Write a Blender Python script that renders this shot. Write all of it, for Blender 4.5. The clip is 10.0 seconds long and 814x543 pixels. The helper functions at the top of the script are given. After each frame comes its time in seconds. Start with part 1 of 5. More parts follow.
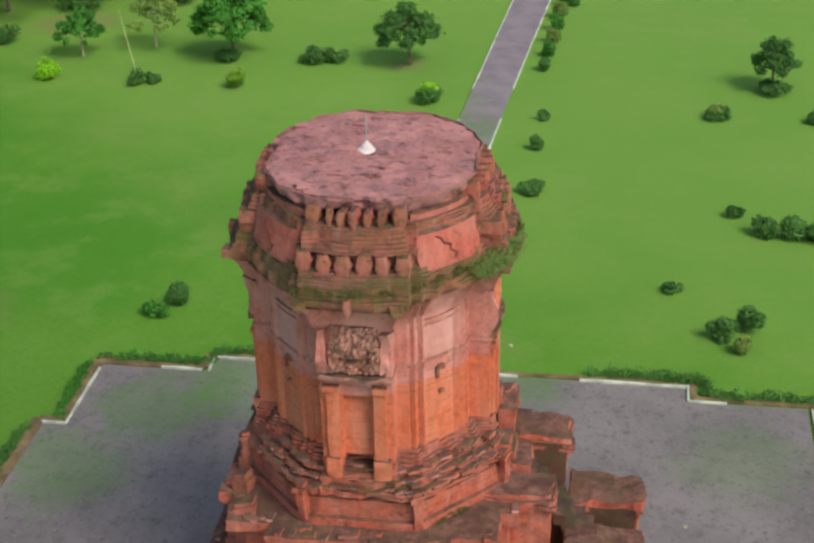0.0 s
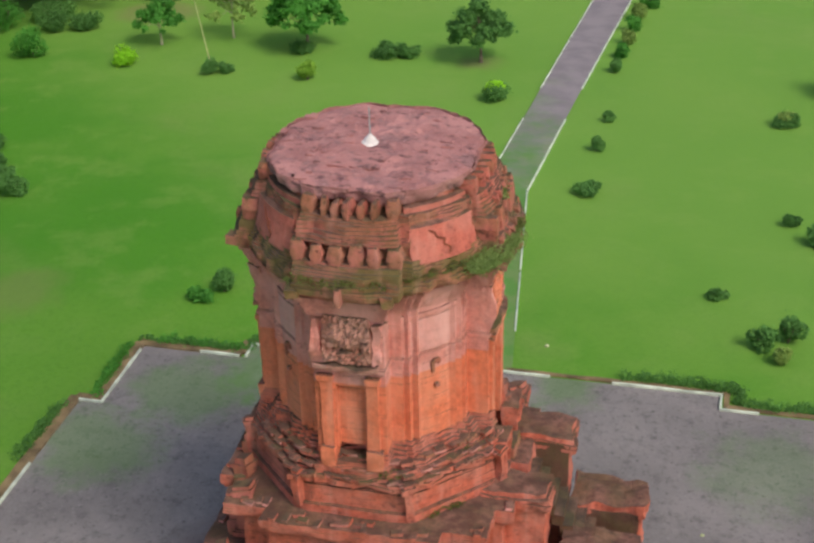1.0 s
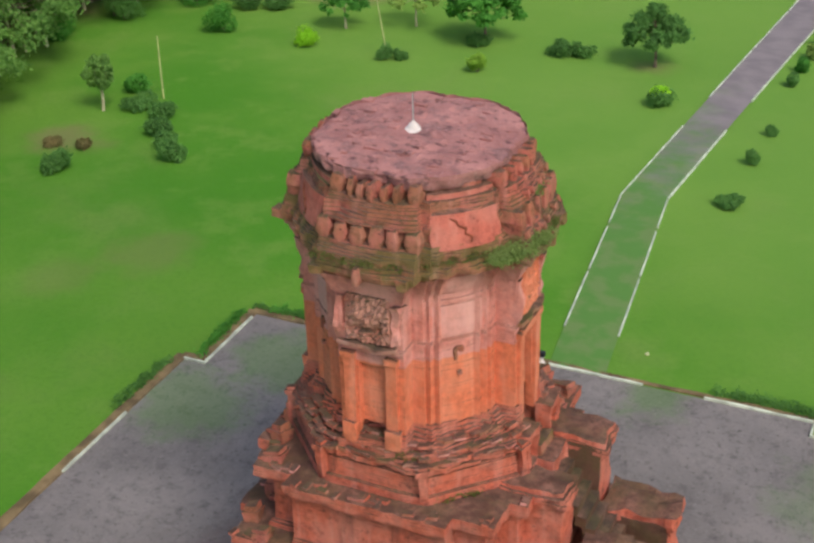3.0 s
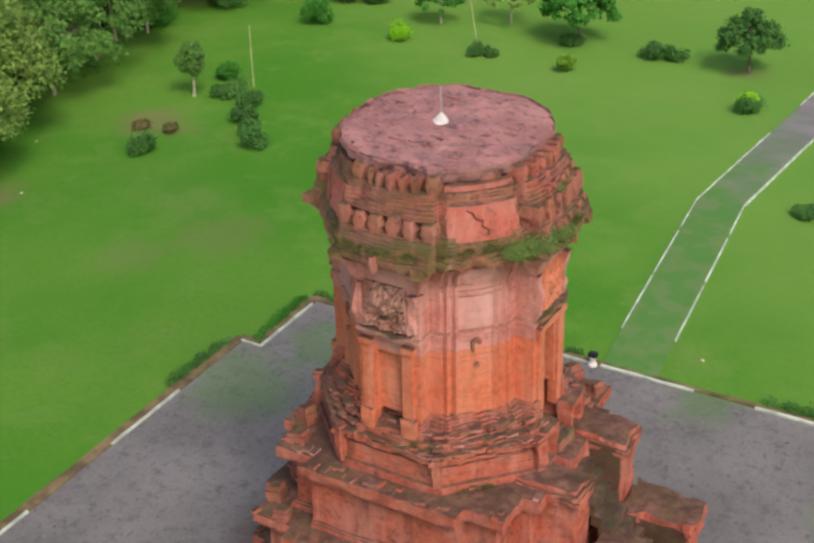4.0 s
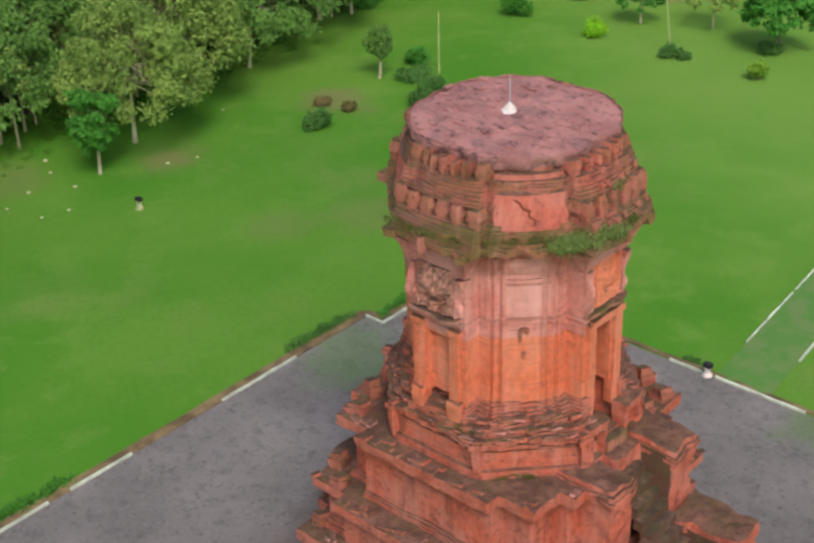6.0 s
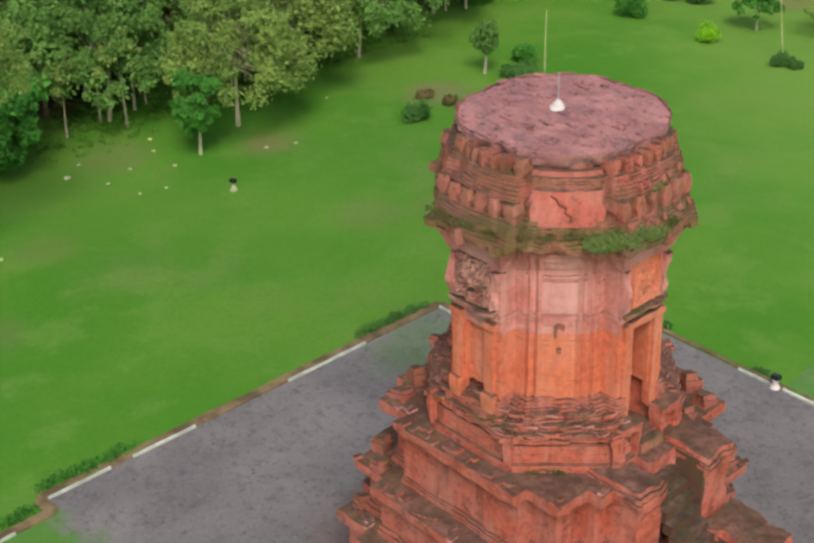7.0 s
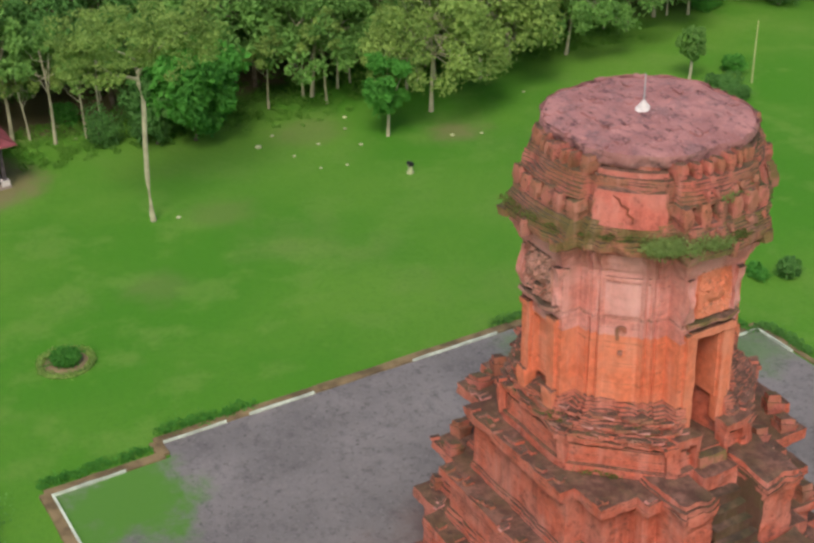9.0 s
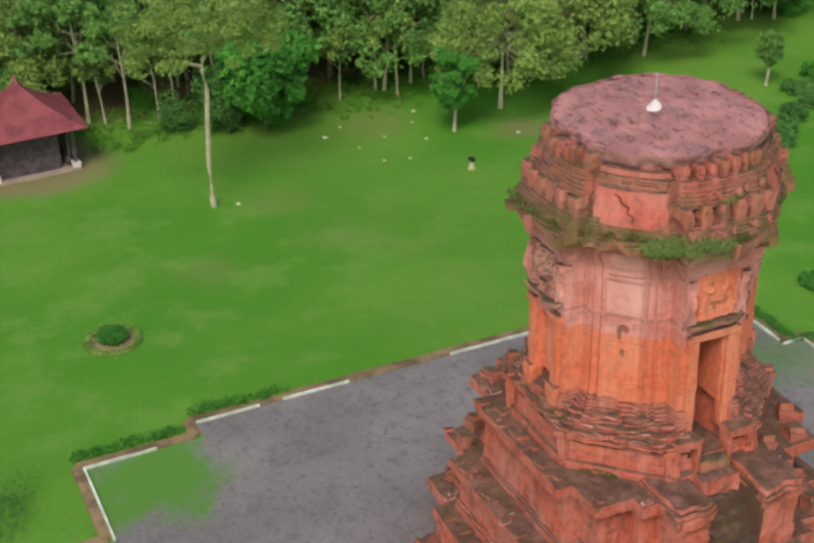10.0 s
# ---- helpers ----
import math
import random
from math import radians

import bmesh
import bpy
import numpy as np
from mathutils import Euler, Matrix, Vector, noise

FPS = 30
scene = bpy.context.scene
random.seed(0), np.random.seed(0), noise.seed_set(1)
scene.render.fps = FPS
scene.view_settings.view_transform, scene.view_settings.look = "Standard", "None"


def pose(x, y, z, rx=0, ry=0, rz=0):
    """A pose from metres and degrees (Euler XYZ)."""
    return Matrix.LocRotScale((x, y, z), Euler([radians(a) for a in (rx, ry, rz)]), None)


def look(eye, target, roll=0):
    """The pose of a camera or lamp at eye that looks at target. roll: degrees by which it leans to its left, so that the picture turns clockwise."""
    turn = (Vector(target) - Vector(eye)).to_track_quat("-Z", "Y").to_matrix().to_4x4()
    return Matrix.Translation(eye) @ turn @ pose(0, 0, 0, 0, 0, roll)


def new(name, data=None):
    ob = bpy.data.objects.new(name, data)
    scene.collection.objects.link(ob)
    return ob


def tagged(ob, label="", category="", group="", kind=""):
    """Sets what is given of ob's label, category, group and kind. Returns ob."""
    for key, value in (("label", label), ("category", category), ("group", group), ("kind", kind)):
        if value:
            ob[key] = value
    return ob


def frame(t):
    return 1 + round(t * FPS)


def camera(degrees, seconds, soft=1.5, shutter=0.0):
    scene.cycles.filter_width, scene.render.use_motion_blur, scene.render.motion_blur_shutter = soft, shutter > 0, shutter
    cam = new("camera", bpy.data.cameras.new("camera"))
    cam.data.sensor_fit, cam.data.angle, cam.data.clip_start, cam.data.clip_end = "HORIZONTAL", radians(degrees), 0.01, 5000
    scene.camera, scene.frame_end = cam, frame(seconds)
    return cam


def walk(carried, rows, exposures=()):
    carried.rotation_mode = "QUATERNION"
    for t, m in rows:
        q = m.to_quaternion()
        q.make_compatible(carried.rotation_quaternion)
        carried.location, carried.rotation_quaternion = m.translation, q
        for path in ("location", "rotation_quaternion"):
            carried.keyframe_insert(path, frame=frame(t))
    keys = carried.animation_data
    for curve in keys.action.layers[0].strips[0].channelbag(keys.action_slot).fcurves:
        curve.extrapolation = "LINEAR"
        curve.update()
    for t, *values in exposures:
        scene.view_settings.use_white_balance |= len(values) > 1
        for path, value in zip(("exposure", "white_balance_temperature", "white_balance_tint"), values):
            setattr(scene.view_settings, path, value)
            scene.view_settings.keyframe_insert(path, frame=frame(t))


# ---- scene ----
cam = camera(32.3, 10.0, soft=2.8)

PATH = [
    (0, (5.888, -29.926, 29.407), (5.603, -28.209, 28.422), -1.6),
    (0.5, (7.124, -29.814, 29.349), (6.769, -28.109, 28.366), -1.6),
    (1, (8.431, -29.662, 29.343), (8.0, -27.975, 28.359), -1.7),
    (1.5, (9.672, -29.494, 29.342), (9.162, -27.829, 28.359), -1.7),
    (2, (10.957, -29.286, 29.34), (10.364, -27.647, 28.359), -1.7),
    (2.5, (12.131, -29.018, 29.332), (11.462, -27.408, 28.351), -1.7),
    (4, (15.656, -27.916, 29.194), (14.76, -26.419, 28.217), -1.7),
    (4.5, (16.744, -27.463, 29.188), (15.774, -26.012, 28.211), -1.8),
    (5, (17.875, -26.939, 29.157), (16.832, -25.539, 28.181), -1.8),
    (6.5, (20.953, -25.078, 29.097), (19.708, -23.853, 28.123), -1.8),
    (7, (21.976, -24.437, 29.111), (20.664, -23.283, 28.137), -1.6),
    (7.5, (22.901, -23.687, 29.075), (21.527, -22.607, 28.102), -1.6),
    (8, (23.813, -22.784, 29.016), (22.378, -21.784, 28.046), -1.6),
    (8.5, (24.625, -21.879, 28.976), (23.138, -20.956, 28.008), -1.6),
    (9, (25.427, -20.865, 28.936), (23.897, -20.016, 27.969), -1.5),
    (9.5, (26.161, -19.793, 28.883), (24.597, -19.007, 27.916), -1.6),
    (10, (26.905, -18.67, 28.838), (25.304, -17.96, 27.871), -1.6),
]
walk(cam, [(t, look(eye, target, roll)) for t, eye, target, roll in PATH])

# ---- world, sun ----
world = bpy.data.worlds.new("sky")
scene.world = world
world.use_nodes = True
wn = world.node_tree.nodes
sky = wn.new("ShaderNodeTexSky")
sky.sky_type = "NISHITA"
sky.sun_disc = False
SUN_ELEV, SUN_AZ = 50.0, 128.0          # degrees; azimuth clockwise from +y
sky.sun_elevation, sky.sun_rotation = radians(SUN_ELEV), radians(SUN_AZ)
sky.air_density, sky.dust_density = 1.2, 3.0
world.node_tree.links.new(sky.outputs[0], wn["Background"].inputs[0])
wn["Background"].inputs[1].default_value = 0.13
sun = new("sun", bpy.data.lights.new("sun", "SUN"))
sun.data.energy, sun.data.angle, sun.data.color = 2.0, radians(22), (1.0, 0.93, 0.84)
sd = Vector((math.sin(radians(SUN_AZ)) * math.cos(radians(SUN_ELEV)), math.cos(radians(SUN_AZ)) * math.cos(radians(SUN_ELEV)), math.sin(radians(SUN_ELEV))))
sun.matrix_world = look(sd * 60, (0, 0, 0))
scene.view_settings.exposure = 0.27


# ---- materials ----
class Mat:
    """A principled material with a small node vocabulary."""

    def __init__(self, name, rough=0.85, spec=0.3):
        self.m = bpy.data.materials.new(name)
        self.m.use_nodes = True
        self.t = self.m.node_tree
        self.b = self.t.nodes["Principled BSDF"]
        self.b.inputs["Roughness"].default_value = rough
        self.b.inputs["Specular IOR Level"].default_value = spec
        self.geo = self.t.nodes.new("ShaderNodeNewGeometry")
        self.pos = self.geo.outputs["Position"]

    def link(self, a, b):
        self.t.links.new(a, b)

    def noise(self, scale, detail=4.0, rough=0.55, stretch=None, src=None):
        n = self.t.nodes.new("ShaderNodeTexNoise")
        n.inputs["Scale"].default_value, n.inputs["Detail"].default_value, n.inputs["Roughness"].default_value = scale, detail, rough
        src = src or self.pos
        if stretch:
            mp = self.t.nodes.new("ShaderNodeMapping")
            mp.inputs["Scale"].default_value = stretch
            self.link(src, mp.inputs[0])
            src = mp.outputs[0]
        self.link(src, n.inputs["Vector"])
        return n.outputs["Fac"]

    def ramp(self, fac, lo, hi):
        n = self.t.nodes.new("ShaderNodeMapRange")
        n.interpolation_type = "SMOOTHSTEP"
        n.inputs["From Min"].default_value, n.inputs["From Max"].default_value = lo, hi
        self.link(fac, n.inputs["Value"])
        return n.outputs[0]

    def math(self, op, a, b=0.0):
        n = self.t.nodes.new("ShaderNodeMath")
        n.operation = op
        for i, v in enumerate((a, b)):
            if isinstance(v, (int, float)):
                n.inputs[i].default_value = v
            else:
                self.link(v, n.inputs[i])
        return n.outputs[0]

    def mix(self, fac, a, b, mode="MIX"):
        n = self.t.nodes.new("ShaderNodeMix")
        n.data_type, n.blend_type = "RGBA", mode
        for sock, v in ((n.inputs[0], fac), (n.inputs[6], a), (n.inputs[7], b)):
            if isinstance(v, (int, float)):
                sock.default_value = v
            elif isinstance(v, tuple):
                sock.default_value = (*v, 1)
            else:
                self.link(v, sock)
        return n.outputs[2]

    def axis(self, k, src=None):
        n = self.t.nodes.new("ShaderNodeSeparateXYZ")
        self.link(src or self.pos, n.inputs[0])
        return n.outputs[k]

    def random(self):
        return self.t.nodes.new("ShaderNodeObjectInfo").outputs["Random"]

    def island(self):
        return self.geo.outputs["Random Per Island"]

    def done(self, colour, bump=None, strength=0.4, dist=0.02):
        if isinstance(colour, tuple):
            self.b.inputs["Base Color"].default_value = (*colour, 1)
        else:
            self.link(colour, self.b.inputs["Base Color"])
        if bump is not None:
            n = self.t.nodes.new("ShaderNodeBump")
            n.inputs["Strength"].default_value, n.inputs["Distance"].default_value = strength, dist
            self.link(bump, n.inputs["Height"])
            self.link(n.outputs[0], self.b.inputs["Normal"])
        return self.m


def brick_material(name, base, pale, pale_amount, soot=0.5, moss=0.6, overgrown=0.0):
    m = Mat(name, 0.9, 0.2)
    # courses with fine bed joints
    z = m.axis(2)
    wob = m.noise(1.3, 2)
    course = m.math("FRACT", m.math("ADD", m.math("MULTIPLY", z, 1 / 0.075), m.math("MULTIPLY", wob, 0.25)))
    bed = m.ramp(m.math("ABSOLUTE", m.math("SUBTRACT", course, 0.5)), 0.34, 0.5)
    tone = m.noise(6.0, 4, 0.65, (1, 1, 0.8))
    c = m.mix(m.ramp(tone, 0.3, 0.7), tuple(v * 0.8 for v in base), tuple(min(1, v * 1.18) for v in base))
    c = m.mix(m.math("MULTIPLY", m.ramp(m.noise(0.8, 4), 0.40, 0.60), pale_amount), c, pale)
    c = m.mix(m.math("MULTIPLY", m.ramp(m.noise(22, 3, 0.7), 0.56, 0.72), 0.3), c, tuple(min(1, v * 1.25 + 0.03) for v in pale))
    c = m.mix(m.math("MULTIPLY", bed, 0.09), c, tuple(v * 0.5 for v in base))
    # rain streaks and soot
    streak = m.ramp(m.noise(2.4, 5, 0.6, (1, 1, 0.16)), 0.5, 0.72)
    c = m.mix(m.math("MULTIPLY", streak, soot * 0.7), c, (0.085, 0.045, 0.036))
    patch = m.ramp(m.noise(2.1, 7, 0.7), 0.54, 0.70)
    c = m.mix(m.math("MULTIPLY", patch, soot), c, (0.075, 0.045, 0.036))
    pits = m.ramp(m.noise(5.5, 6, 0.72, (1, 1, 1.5)), 0.55, 0.66)
    c = m.mix(m.math("MULTIPLY", pits, soot * 0.8), c, (0.055, 0.026, 0.022))
    if overgrown:
        c = m.mix(m.math("MULTIPLY", m.ramp(m.noise(1.5, 6, 0.65), 0.40, 0.56), overgrown), c, (0.105, 0.115, 0.030))
    # pale washed-out runs below the ledges
    run = m.ramp(m.noise(3.4, 4, 0.55, (1, 1, 0.10)), 0.52, 0.70)
    c = m.mix(m.math("MULTIPLY", run, 0.35), c, tuple(min(1, v * 1.1 + 0.06) for v in pale))
    up = m.ramp(m.axis(2, m.geo.outputs["Normal"]), 0.35, 0.8)
    lich = m.mix(m.ramp(m.noise(3.6, 6, 0.7), 0.36, 0.66), (0.056, 0.040, 0.030), (0.19, 0.105, 0.078))
    lich = m.mix(m.math("MULTIPLY", m.ramp(m.noise(1.1, 5, 0.6), 0.44, 0.62), 0.8), lich, (0.040, 0.033, 0.024))
    lich = m.mix(m.math("MULTIPLY", m.ramp(m.noise(0.9, 5, 0.6), 0.44, 0.58), moss * 0.7), lich, (0.060, 0.072, 0.024))
    c = m.mix(m.math("MULTIPLY", up, 0.9), c, lich)
    h = m.math("SUBTRACT", m.math("MULTIPLY", m.noise(14, 5, 0.65), 0.7), m.math("MULTIPLY", bed, 0.3))
    return m.done(c, h, 0.55, 0.03)


BRICK = brick_material("weathered_red_brick", (0.49, 0.118, 0.070), (0.50, 0.19, 0.142), 0.6, 0.72, 0.45)
BRICK_SHAFT = brick_material("orange_brick", (0.63, 0.168, 0.086), (0.64, 0.235, 0.145), 0.6, 0.10, 0.4)
BRICK_UPPER = brick_material("pink_brick", (0.57, 0.205, 0.165), (0.67, 0.315, 0.275), 0.8, 0.28, 0.5)
BRICK_ROOF = brick_material("lichened_brick", (0.43, 0.118, 0.086), (0.42, 0.160, 0.125), 0.6, 0.95, 0.9, 0.30)
ROOF_PANEL = brick_material("salmon_brick", (0.47, 0.122, 0.088), (0.50, 0.185, 0.145), 0.6, 0.5, 0.4)
MOSSY = brick_material("mossy_brick", (0.38, 0.14, 0.09), (0.33, 0.16, 0.11), 0.6, 0.65, 1.0, 0.68)
PLASTER = brick_material("bleached_brick", (0.59, 0.25, 0.215), (0.64, 0.325, 0.29), 0.8, 0.14, 0.2)
CARVED = brick_material("carved_stone_brick", (0.40, 0.145, 0.105), (0.46, 0.25, 0.20), 0.7, 0.55, 0.4)
# mossy stair brick with the stair well's shade painted into its colour
SHADED_BRICK = brick_material("shaded_mossy_brick", (0.10, 0.050, 0.034), (0.15, 0.075, 0.05), 0.5, 0.5, 0.5, 0.2)


def make_roof_top():
    m = Mat("roof_brick_paving", 0.92, 0.2)
    c = m.mix(m.ramp(m.noise(0.9, 5), 0.35, 0.65), (0.34, 0.150, 0.138), (0.46, 0.215, 0.195))
    c = m.mix(m.math("MULTIPLY", m.ramp(m.noise(1.3, 6, 0.7), 0.50, 0.64), 0.7), c, (0.22, 0.125, 0.125))
    c = m.mix(m.math("MULTIPLY", m.ramp(m.noise(3.2, 6, 0.72, (0.9, 1.7, 1)), 0.53, 0.64), 0.85), c, (0.10, 0.052, 0.055))
    c = m.mix(m.math("MULTIPLY", m.ramp(m.noise(9, 5, 0.7, (1, 1.8, 1)), 0.56, 0.68), 0.6), c, (0.54, 0.32, 0.30))
    return m.done(c, m.noise(7, 6, 0.75), 0.9, 0.07)


ROOF_TOP = make_roof_top()


def make_grass():
    m = Mat("lawn", 0.95, 0.15)
    c = m.mix(m.ramp(m.noise(0.06, 4), 0.38, 0.64), (0.066, 0.218, 0.015), (0.122, 0.262, 0.030))
    c = m.mix(m.math("MULTIPLY", m.ramp(m.noise(0.35, 5, 0.6), 0.48, 0.66), 0.55), c, (0.150, 0.275, 0.045))
    c = m.mix(m.math("MULTIPLY", m.ramp(m.noise(0.09, 5, 0.6), 0.52, 0.72), 0.42), c, (0.185, 0.235, 0.07))
    c = m.mix(m.math("MULTIPLY", m.ramp(m.noise(0.035, 3, 0.5), 0.45, 0.62), 0.28), c, (0.046, 0.18, 0.012))
    c = m.mix(m.math("MULTIPLY", m.ramp(m.noise(5.0, 5, 0.7), 0.4, 0.75), 0.35), c, (0.045, 0.145, 0.013))
    # drier, yellower lawn towards the path and the far gate
    dry = m.ramp(m.math("ADD", m.math("ADD", m.axis(1), m.math("MULTIPLY", m.axis(0), 0.7)), m.math("MULTIPLY", m.noise(0.12, 4), 16.0)), 18.0, 44.0)
    c = m.mix(m.math("MULTIPLY", dry, 0.65), c, (0.165, 0.305, 0.052))
    # worn and trodden spots, with soft edges
    rag = m.math("MULTIPLY", m.math("SUBTRACT", m.noise(0.7, 5, 0.65), 0.5), 3.0)
    for sx, sy, r, k in ((-34.0, 15.4, 1.3, 0.6), (-33.2, 26.6, 1.7, 0.6), (-30.9, 26.3, 0.9, 0.4), (-41.9, -9.0, 3.7, 0.85), (-38.5, 8.6, 2.0, 0.25), (-6.8, 49.4, 1.0, 0.5), (-20.4, 16.2, 1.9, 0.3), (-23.2, 13.0, 1.6, 0.22), (-31.2, 0.6, 1.5, 0.25), (-25.6, -4.6, 1.2, 0.25), (-30.5, 56.5, 2.6, 0.5)):
        d = m.math("SQRT", m.math("ADD", m.math("POWER", m.math("SUBTRACT", m.axis(0), sx), 2.0), m.math("POWER", m.math("SUBTRACT", m.axis(1), sy), 2.0)))
        c = m.mix(m.math("MULTIPLY", m.ramp(m.math("ADD", d, rag), r + 1.0, r - 1.0), k), c, (0.21, 0.17, 0.085))
    # trodden soil under the woods and by the pavilion
    x, y = m.axis(0), m.axis(1)
    w = m.ramp(m.math("ADD", m.math("MULTIPLY", x, -1.0), m.math("MULTIPLY", m.noise(0.25, 4), 6.0)), 48.6, 51.6)
    c = m.mix(m.math("MULTIPLY", w, 0.8), c, (0.17, 0.105, 0.07))
    return m.done(c, m.noise(9, 6, 0.75), 0.8, 0.06)


GRASS = make_grass()


def make_gravel():
    m = Mat("dark_gravel", 0.95, 0.2)
    c = m.mix(m.ramp(m.noise(0.22, 5), 0.35, 0.65), (0.165, 0.150, 0.145), (0.23, 0.207, 0.198))
    c = m.mix(m.math("MULTIPLY", m.ramp(m.noise(1.6, 6, 0.75), 0.48, 0.68), 0.6), c, (0.105, 0.095, 0.092))
    c = m.mix(m.math("MULTIPLY", m.ramp(m.noise(4.5, 6, 0.75), 0.54, 0.67), 0.72), c, (0.078, 0.071, 0.070))
    c = m.mix(m.math("MULTIPLY", m.ramp(m.noise(7.5, 4, 0.7), 0.54, 0.70), 0.35), c, (0.32, 0.295, 0.28))
    c = m.mix(m.math("MULTIPLY", m.ramp(m.noise(3.1, 4, 0.7), 0.66, 0.72), 0.8), c, (0.05, 0.047, 0.045))
    # moss patches that have spread from a few spots
    x, y = m.axis(0), m.axis(1)
    edge = m.math("MULTIPLY", m.math("SUBTRACT", m.noise(0.55, 6, 0.65), 0.5), 5.0)
    for sx, sy, r, k in ((-11.5, -11.3, 2.3, 0.97), (-10.2, 10.4, 2.0, 0.4), (-12.2, 6.6, 2.0, 0.4), (10.6, 9.6, 2.0, 0.25), (3.5, 13.2, 1.0, 0.4), (-8.0, 12.0, 1.5, 0.5)):
        d = m.math("SQRT", m.math("ADD", m.math("POWER", m.math("SUBTRACT", x, sx), 2.0), m.math("POWER", m.math("SUBTRACT", y, sy), 2.0)))
        f = m.ramp(m.math("ADD", d, edge), r + 0.9, r - 0.9)
        c = m.mix(m.math("MULTIPLY", f, k), c, (0.085, 0.22, 0.028))
    # reddish brown, darker towards the temple's foot
    d = m.math("SQRT", m.math("ADD", m.math("POWER", x, 2.0), m.math("POWER", y, 2.0)))
    c = m.mix(m.math("MULTIPLY", m.ramp(m.math("ADD", d, edge), 8.5, 5.5), 0.6), c, (0.15, 0.085, 0.068))
    return m.done(c, m.noise(24, 5, 0.75), 0.9, 0.04)


GRAVEL = make_gravel()


def make_path():
    m = Mat("worn_path", 0.93, 0.2)
    y = m.axis(1)
    near = m.ramp(m.math("ADD", y, m.math("MULTIPLY", m.noise(0.5, 5, 0.65), 26.0)), 60.0, 41.0)
    c = m.mix(m.ramp(m.noise(0.6, 5), 0.35, 0.65), (0.18, 0.155, 0.165), (0.23, 0.20, 0.205))
    moss = m.mix(m.ramp(m.noise(0.8, 5), 0.42, 0.62), (0.080, 0.205, 0.034), (0.125, 0.21, 0.058))
    c = m.mix(m.math("MULTIPLY", near, 0.95), c, moss)
    return m.done(c, m.noise(14, 5), 0.5, 0.03)


PATH_MAT = make_path()


def plain(name, col, rough=0.8, vary=0.25, scale=3.0, bump=0.3):
    m = Mat(name, rough, 0.3)
    c = m.mix(m.ramp(m.noise(scale, 5), 0.35, 0.68), tuple(v * (1 - vary) for v in col), tuple(min(1, v * (1 + vary)) for v in col))
    return m.done(c, m.noise(scale * 4, 5), bump, 0.02)


KERB = plain("whitewashed_kerb", (0.50, 0.55, 0.44), 0.85, 0.25, 1.5)
KERB_EARTH = plain("mossy_brick_kerb", (0.17, 0.12, 0.06), 0.95, 0.4, 1.0)
EARTH = plain("bare_earth", (0.22, 0.165, 0.09), 0.95, 0.3, 0.8)
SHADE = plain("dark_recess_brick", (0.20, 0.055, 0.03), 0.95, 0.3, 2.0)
PALE_STONE = plain("pale_lichened_stone", (0.36, 0.39, 0.20), 0.9, 0.2, 5.0)
MOSS_RIM = plain("mossy_rim", (0.15, 0.24, 0.05), 0.95, 0.35, 2.0)
WHITE = plain("white_stone", (0.64, 0.58, 0.54), 0.7, 0.1, 5.0)
METAL = plain("grey_metal", (0.35, 0.36, 0.36), 0.45, 0.1, 5.0)
ROOF_RED = plain("red_roof_tile", (0.38, 0.105, 0.115), 0.7, 0.2, 1.2)
WOOD = plain("dark_timber", (0.075, 0.06, 0.062), 0.7, 0.3, 3.0)
CONCRETE = plain("earthy_concrete", (0.30, 0.24, 0.19), 0.9, 0.2, 1.0)
POLE_MAT = plain("bamboo_pole", (0.36, 0.40, 0.16), 0.7, 0.15, 4.0)
BLACK = plain("black_housing", (0.02, 0.02, 0.022), 0.5, 0.2, 4.0)
BARK_PALE = plain("pale_bark", (0.40, 0.37, 0.24), 0.9, 0.18, 2.0, 0.4)
BARK = plain("brown_bark", (0.16, 0.125, 0.085), 0.9, 0.4, 4.0, 0.6)


def leaf_material(name, dark, light):
    m = Mat(name, 0.65, 0.2)
    c = m.mix(m.island(), dark, light)
    c = m.mix(m.math("MULTIPLY", m.ramp(m.noise(0.45, 3), 0.4, 0.65), 0.5), c, tuple(v * 1.35 for v in light))
    mat = m.done(c)
    tr = m.t.nodes.new("ShaderNodeBsdfTranslucent")
    m.link(c, tr.inputs["Color"])
    ms = m.t.nodes.new("ShaderNodeMixShader")
    ms.inputs[0].default_value = 0.4
    out = m.t.nodes["Material Output"]
    m.link(m.b.outputs[0], ms.inputs[1])
    m.link(tr.outputs[0], ms.inputs[2])
    m.link(ms.outputs[0], out.inputs["Surface"])
    return mat


LEAF_FOREST = leaf_material("forest_leaves", (0.085, 0.20, 0.04), (0.19, 0.36, 0.08))
LEAF_OLIVE = leaf_material("olive_leaves", (0.12, 0.23, 0.045), (0.30, 0.41, 0.10))
LEAF_GREEN = leaf_material("fresh_leaves", (0.045, 0.18, 0.025), (0.10, 0.32, 0.045))
LEAF_DARK = leaf_material("dark_leaves", (0.055, 0.15, 0.034), (0.12, 0.275, 0.062))
LEAF_LIME = leaf_material("lime_leaves", (0.20, 0.45, 0.015), (0.36, 0.68, 0.04))
LEAF_MOSS = leaf_material("ledge_weeds", (0.075, 0.095, 0.022), (0.15, 0.17, 0.045))
